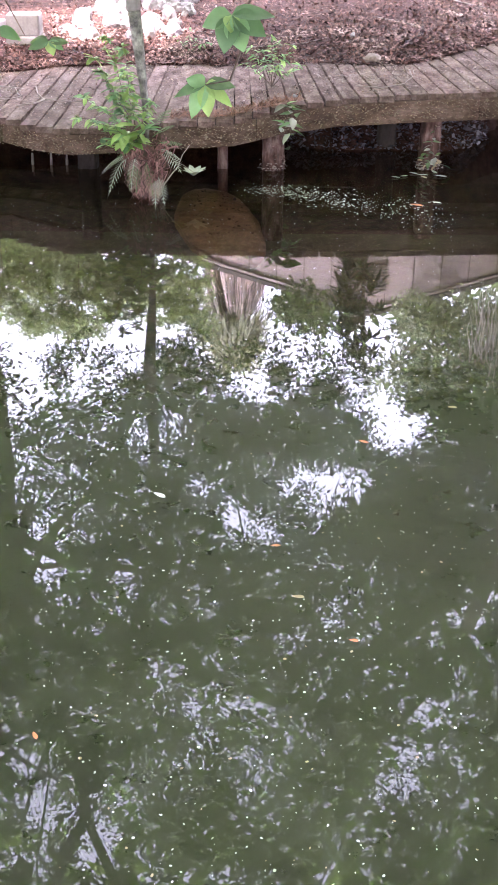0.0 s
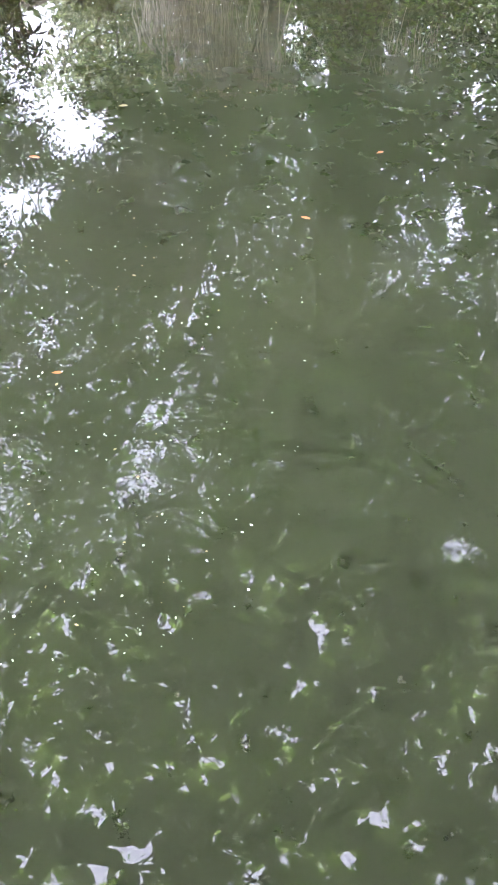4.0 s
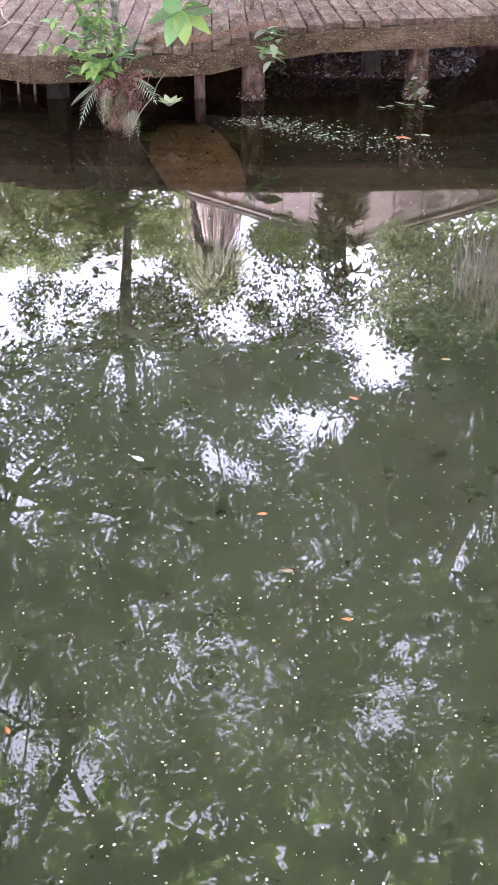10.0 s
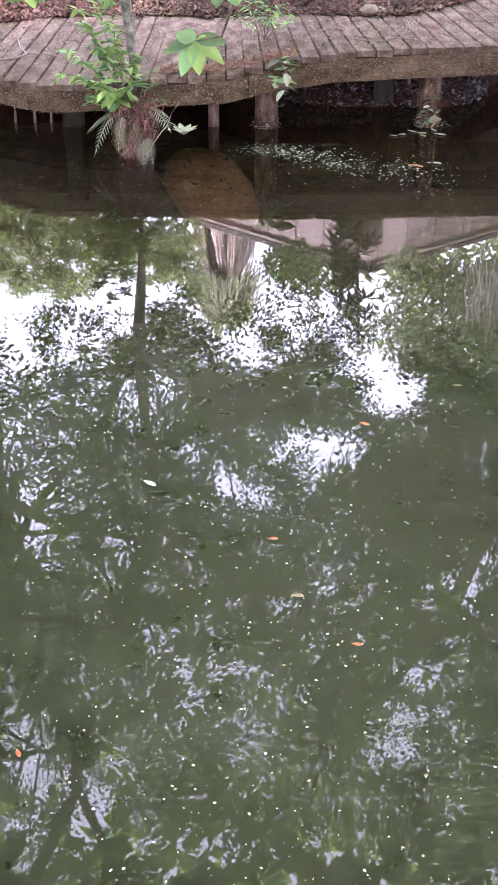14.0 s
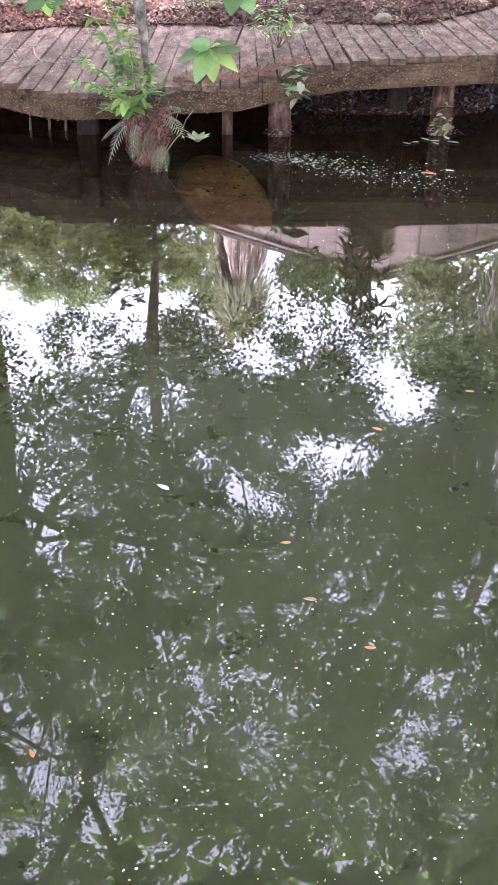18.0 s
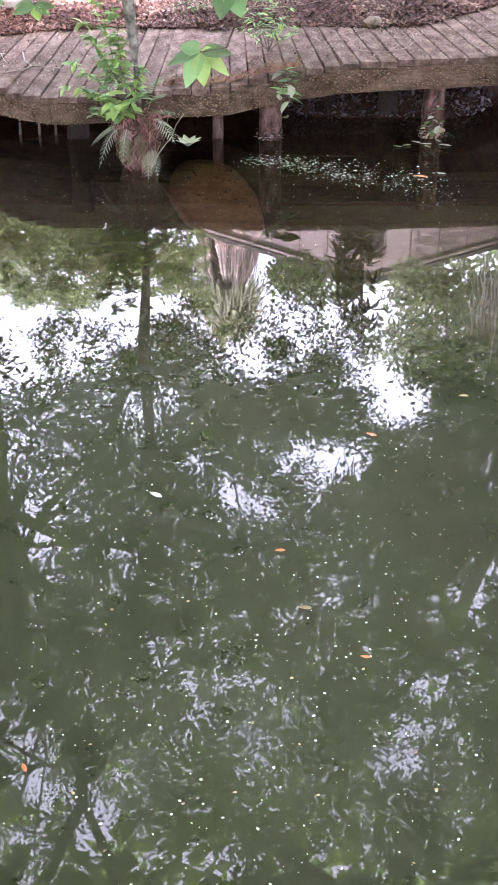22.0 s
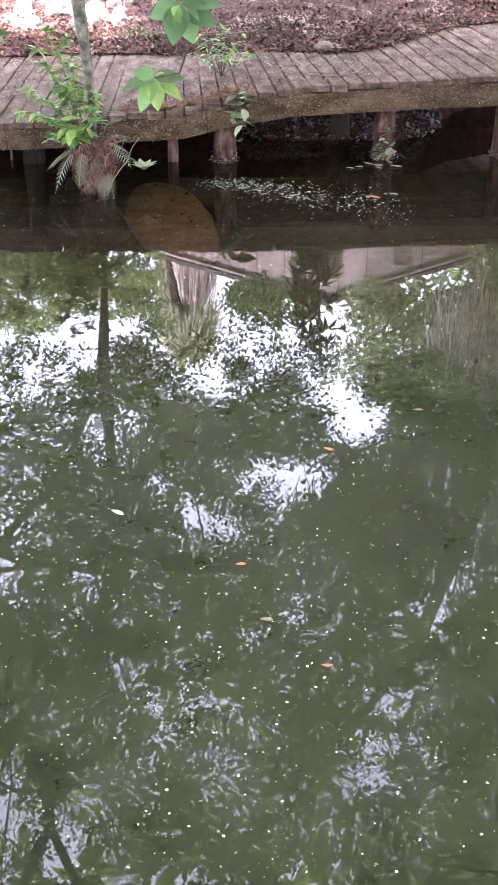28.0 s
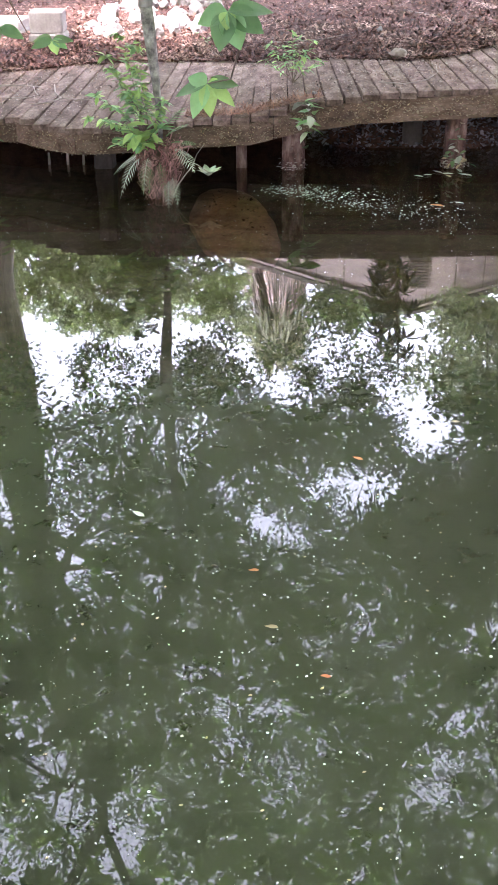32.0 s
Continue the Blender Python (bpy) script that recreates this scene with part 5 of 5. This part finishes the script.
def understory():
    """Sprays hanging under the canopy, in drifts; their pale colour stands in for light on them."""
    rng = np.random.default_rng(80)
    n = 9000
    az = rng.uniform(-26, 40, n)
    el = rng.uniform(26, 62, n)
    drift = np.sin(az * 0.55 + 1.1) * np.sin(el * 0.5 + az * 0.12) + 0.5 * np.sin(az * 1.3 - el * 0.9)
    keep = (drift > 0.15) & (closure(az, el) > 0.9) & (rng.uniform(0, 1, n) < 0.55)
    az, el = np.radians(az[keep]), np.radians(el[keep])
    n, per = len(az), 13
    way = np.stack([np.sin(az) * np.cos(el), np.cos(az) * np.cos(el), np.sin(el)], 1)
    far = np.minimum(10.8 / np.cos(el), 11.0 / np.sin(el)) * rng.uniform(0.6, 0.72, n)
    P = np.repeat(MIRROR_EYE + way * far[:, None], per, 0) + rng.normal(size=(n * per, 3)) * [0.11, 0.11, 0.05]
    m = len(P)
    L = rng.uniform(0.04, 0.085, m)
    return leaf_cloud(P, unit(rng.normal(size=(m, 3)) * [1, 1, 0.5]), unit(rng.normal(size=(m, 3)) * 0.6 + [0, 0, 1]), L, L * rng.uniform(0.45, 0.7, m))


V, F = understory()
tagged(obj("understory_leaves", V, F, LITUNDER), "green sprays under the canopy, coloured pale to look lit", "foliage", kind="stuff")


def light_screen():
    """Unseen leaf mass behind and beside the viewer, added to block skylight."""
    rng = np.random.default_rng(5)
    n = 52000
    az = rng.uniform(55, 305, n)
    el = np.degrees(np.arcsin(rng.uniform(0.0, 1.0, n)))
    azr, elr = np.radians(az), np.radians(el)
    far = np.minimum(22.0, 13.0 / np.maximum(np.sin(elr), 0.05)) * rng.uniform(0.75, 1.0, n)
    P = np.array([0, 0, 0.0]) + np.stack([np.sin(azr) * np.cos(elr), np.cos(azr) * np.cos(elr), np.sin(elr)], 1) * far[:, None]
    off = sun_gap(P)
    nz = np.sin(P[:, 0] * 0.9) * np.sin(P[:, 1] * 0.8 + 1) * np.sin(P[:, 2] * 0.9 + 2)
    keep = (off > 1.2) & (nz > -0.75)
    P = P[keep]
    m = len(P)
    V, F = leaf_cloud(P, unit(rng.normal(size=(m, 3))), unit(rng.normal(size=(m, 3)) + [0, 0, 0.8]), rng.uniform(0.5, 0.9, m), rng.uniform(0.3, 0.5, m))
    return tagged(obj("woods", V, F, OAKLEAF), "unseen leaf mass added to hold back skylight round the pond", "woods", kind="stuff")


light_screen()


def hedge(name, x0, x1, y, z1, n, mat, label, seed, size=0.11, z0=0.6):
    """A mass of shrubs: leaves gathered in rounded clumps under a lumpy top, on a few stems."""
    rng = np.random.default_rng(seed)
    ob = thing(name, label, "shrub")
    m = max(60, n // 45)
    cx = rng.uniform(x0, x1, m)
    top = z1 + 0.16 * np.sin(cx * 2.3 + seed) + 0.10 * np.sin(cx * 6.1)
    cz = z0 + (top - z0) * rng.beta(1.5, 0.9, m)
    cy = y + rng.normal(0, 0.35, m)
    k = rng.integers(0, m, n)
    r = size * rng.uniform(1.0, 2.6, m)
    P = np.stack([cx, cy, np.minimum(cz, top - 0.8 * r)], 1)[k] + unit(rng.normal(size=(n, 3))) * (r[k] * rng.uniform(0.4, 1.0, n) ** 0.5)[:, None] * [1.2, 1.0, 0.8]
    V, F = leaf_cloud(P, unit(rng.normal(size=(n, 3)) + [0, -0.4, -0.4]), unit(rng.normal(size=(n, 3)) + [0, -0.5, 0.6]), rng.uniform(0.6, 1.4, n) * size, rng.uniform(0.3, 0.6, n) * size)
    obj("foliage", V, F, mat, ob)
    r2 = random.Random(seed)
    for i in range(7):
        bx = r2.uniform(x0 + 0.2, x1 - 0.2)
        V, F = tube(bent((bx, y, 0.4), (bx + r2.uniform(-0.4, 0.4), y + r2.uniform(-0.2, 0.2), z1 * 0.9), 6, 0, 0.06, r2), list(np.linspace(0.03, 0.008, 6)), 6)
        obj("stem", V, F, STEM, ob)
    return ob


hedge("hedge", -5.4, -0.9, 15.9, 4.95, 60000, HEDGELEAF, "bright green broad hedge behind the bank", 3, 0.085)
hedge("hedge", -8.0, -5.0, 15.0, 4.9, 12000, HEDGELEAF, "tall green shrubs behind the bank", 4, 0.14)
hedge("shrub", 4.4, 9.5, 15.5, 5.4, 12000, OAKLEAF, "dark green thicket beside the house", 5, 0.12)


hedge("tree_line", 0.5, 12.0, 24.5, 8.6, 9000, OAKLEAF, "far line of dark oaks behind the house", 11, 0.32, 3.0)
hedge("tree_line", -12.0, -4.0, 23.0, 7.0, 5000, OAKLEAF, "far line of oaks beyond the hedge", 12, 0.32, 2.0)


def moss_clump(x, y, z, w, L, n, seed):
    rng = np.random.default_rng(seed)
    V, F = [], []
    for i in range(n):
        px, py = x + rng.normal(0, w), y + rng.normal(0, w * 0.6)
        ln = L * rng.uniform(0.35, 1.1)
        k0 = len(V)
        dx, dy = 0.0, 0.0
        ww = rng.uniform(0.006, 0.016)
        for s in range(6):
            t = s / 5
            dx += rng.normal(0, 0.02)
            dy += rng.normal(0, 0.02)
            wd = ww * (1 - 0.8 * t)
            V += [(px + dx - wd, py + dy, z - ln * t), (px + dx + wd, py + dy + wd, z - ln * t)]
        F += [(k0 + 2 * s, k0 + 2 * s + 1, k0 + 2 * s + 3, k0 + 2 * s + 2) for s in range(5)]
    return tagged(obj("spanish_moss", V, F, MOSS), "grey-brown beard of moss hanging from an oak limb", "moss", "hanging moss", kind="stuff")


mr = random.Random(9)
for az, el, L in ((10.5, 36.8, 0.8), (11.8, 37.2, 0.85), (9.3, 36.2, 0.75), (12.6, 35.4, 0.7), (8.0, 35.2, 0.55), (13.6, 37.0, 0.7), (11.1, 34.0, 0.5), (12.0, 32.6, 0.5), (15.5, 26.5, 1.0), (16.8, 27.5, 1.1), (18.0, 26.0, 0.9), (17.5, 29.0, 1.2), (14.2, 25.0, 0.9),
                   (19.5, 28.0, 0.9), (15.0, 24.0, 0.7), (27.5, 26.0, 0.7), (-1.5, 31.0, 0.5)):
    a, e = radians(az), radians(el)
    d = mr.uniform(6.2, 6.9) if el > 30 else mr.uniform(9.0, 9.8)
    moss_clump(d * math.sin(a), d * math.cos(a), -2 + d * math.tan(e), 0.19, L * 0.85, 75 if el > 30 else 60, mr.randrange(999))


def overhead(ax, ay, bx, by, z, n, seed, mat, size):
    """A low limb over the water with large drooping leaves."""
    rng = random.Random(seed)
    ob = thing("overhanging_limb", "low limb with broad green leaves over the water", "branch", "limbs over the pond")
    pts = bent((ax, ay, z + 0.6), (bx, by, z), 9, -0.15, 0.10, rng)
    V, F = tube(pts, list(np.linspace(0.03, 0.006, 9)), 6)
    obj("stem", V, F, STEM, ob, smooth=True)
    for j in range(n):
        k = rng.randrange(1, 8)
        s = pts[k].lerp(pts[k + 1], rng.random())
        e = s + Vector((rng.uniform(-0.5, 0.5), rng.uniform(-0.5, 0.5), rng.uniform(-0.3, 0.1)))
        V, F = tube(bent(s, e, 4), [0.006, 0.005, 0.004, 0.002], 4)
        tw = obj("twig", V, F, STEM, ob)
        geo = []
        for q in range(7):
            L = size * rng.uniform(0.7, 1.2)
            geo.append(placed(broad_leaf(L, L * 0.62, rows=5), Vector(s).lerp(e, rng.uniform(0.3, 1)), rng.uniform(0, 360), rng.uniform(-45, 10), rng.uniform(-25, 25)))
        V, F = merge(geo)
        obj("leaf_spray", V, F, mat, tw, smooth=True)
    return ob


overhead(4.2, 8.5, 1.2, 6.2, 3.6, 16, 1, BIGLEAF, 0.17)
overhead(3.8, 6.5, 1.5, 4.2, 3.4, 16, 2, BIGLEAF, 0.16)
overhead(-2.6, 6.5, -0.2, 6.0, 3.2, 14, 3, BIGLEAF, 0.16)
overhead(-2.8, 4.5, -0.3, 3.4, 3.3, 16, 4, BIGLEAF, 0.15)
overhead(2.8, 3.5, 0.4, 2.3, 3.6, 20, 5, BIGLEAF, 0.14)
overhead(3.5, 2.6, 1.2, 1.6, 3.8, 18, 6, BIGLEAF, 0.14)
overhead(-2.4, 8.4, 0.1, 7.4, 3.6, 12, 7, BIGLEAF, 0.16)
# limb added out of direct view to shade the right of the boards
overhead(4.6, 9.6, 1.7, 8.1, 2.75, 34, 8, BIGLEAF, 0.2)
overhead(0.2, 4.6, 2.4, 2.6, 3.4, 22, 9, BIGLEAF, 0.18)
overhead(-0.8, 3.4, 1.0, 2.0, 3.5, 22, 10, BIGLEAF, 0.17)
overhead(1.8, 4.6, 3.4, 2.9, 3.6, 20, 11, BIGLEAF, 0.18)
overhead(-3.2, 6.2, -0.9, 4.8, 3.4, 24, 12, BIGLEAF, 0.15)
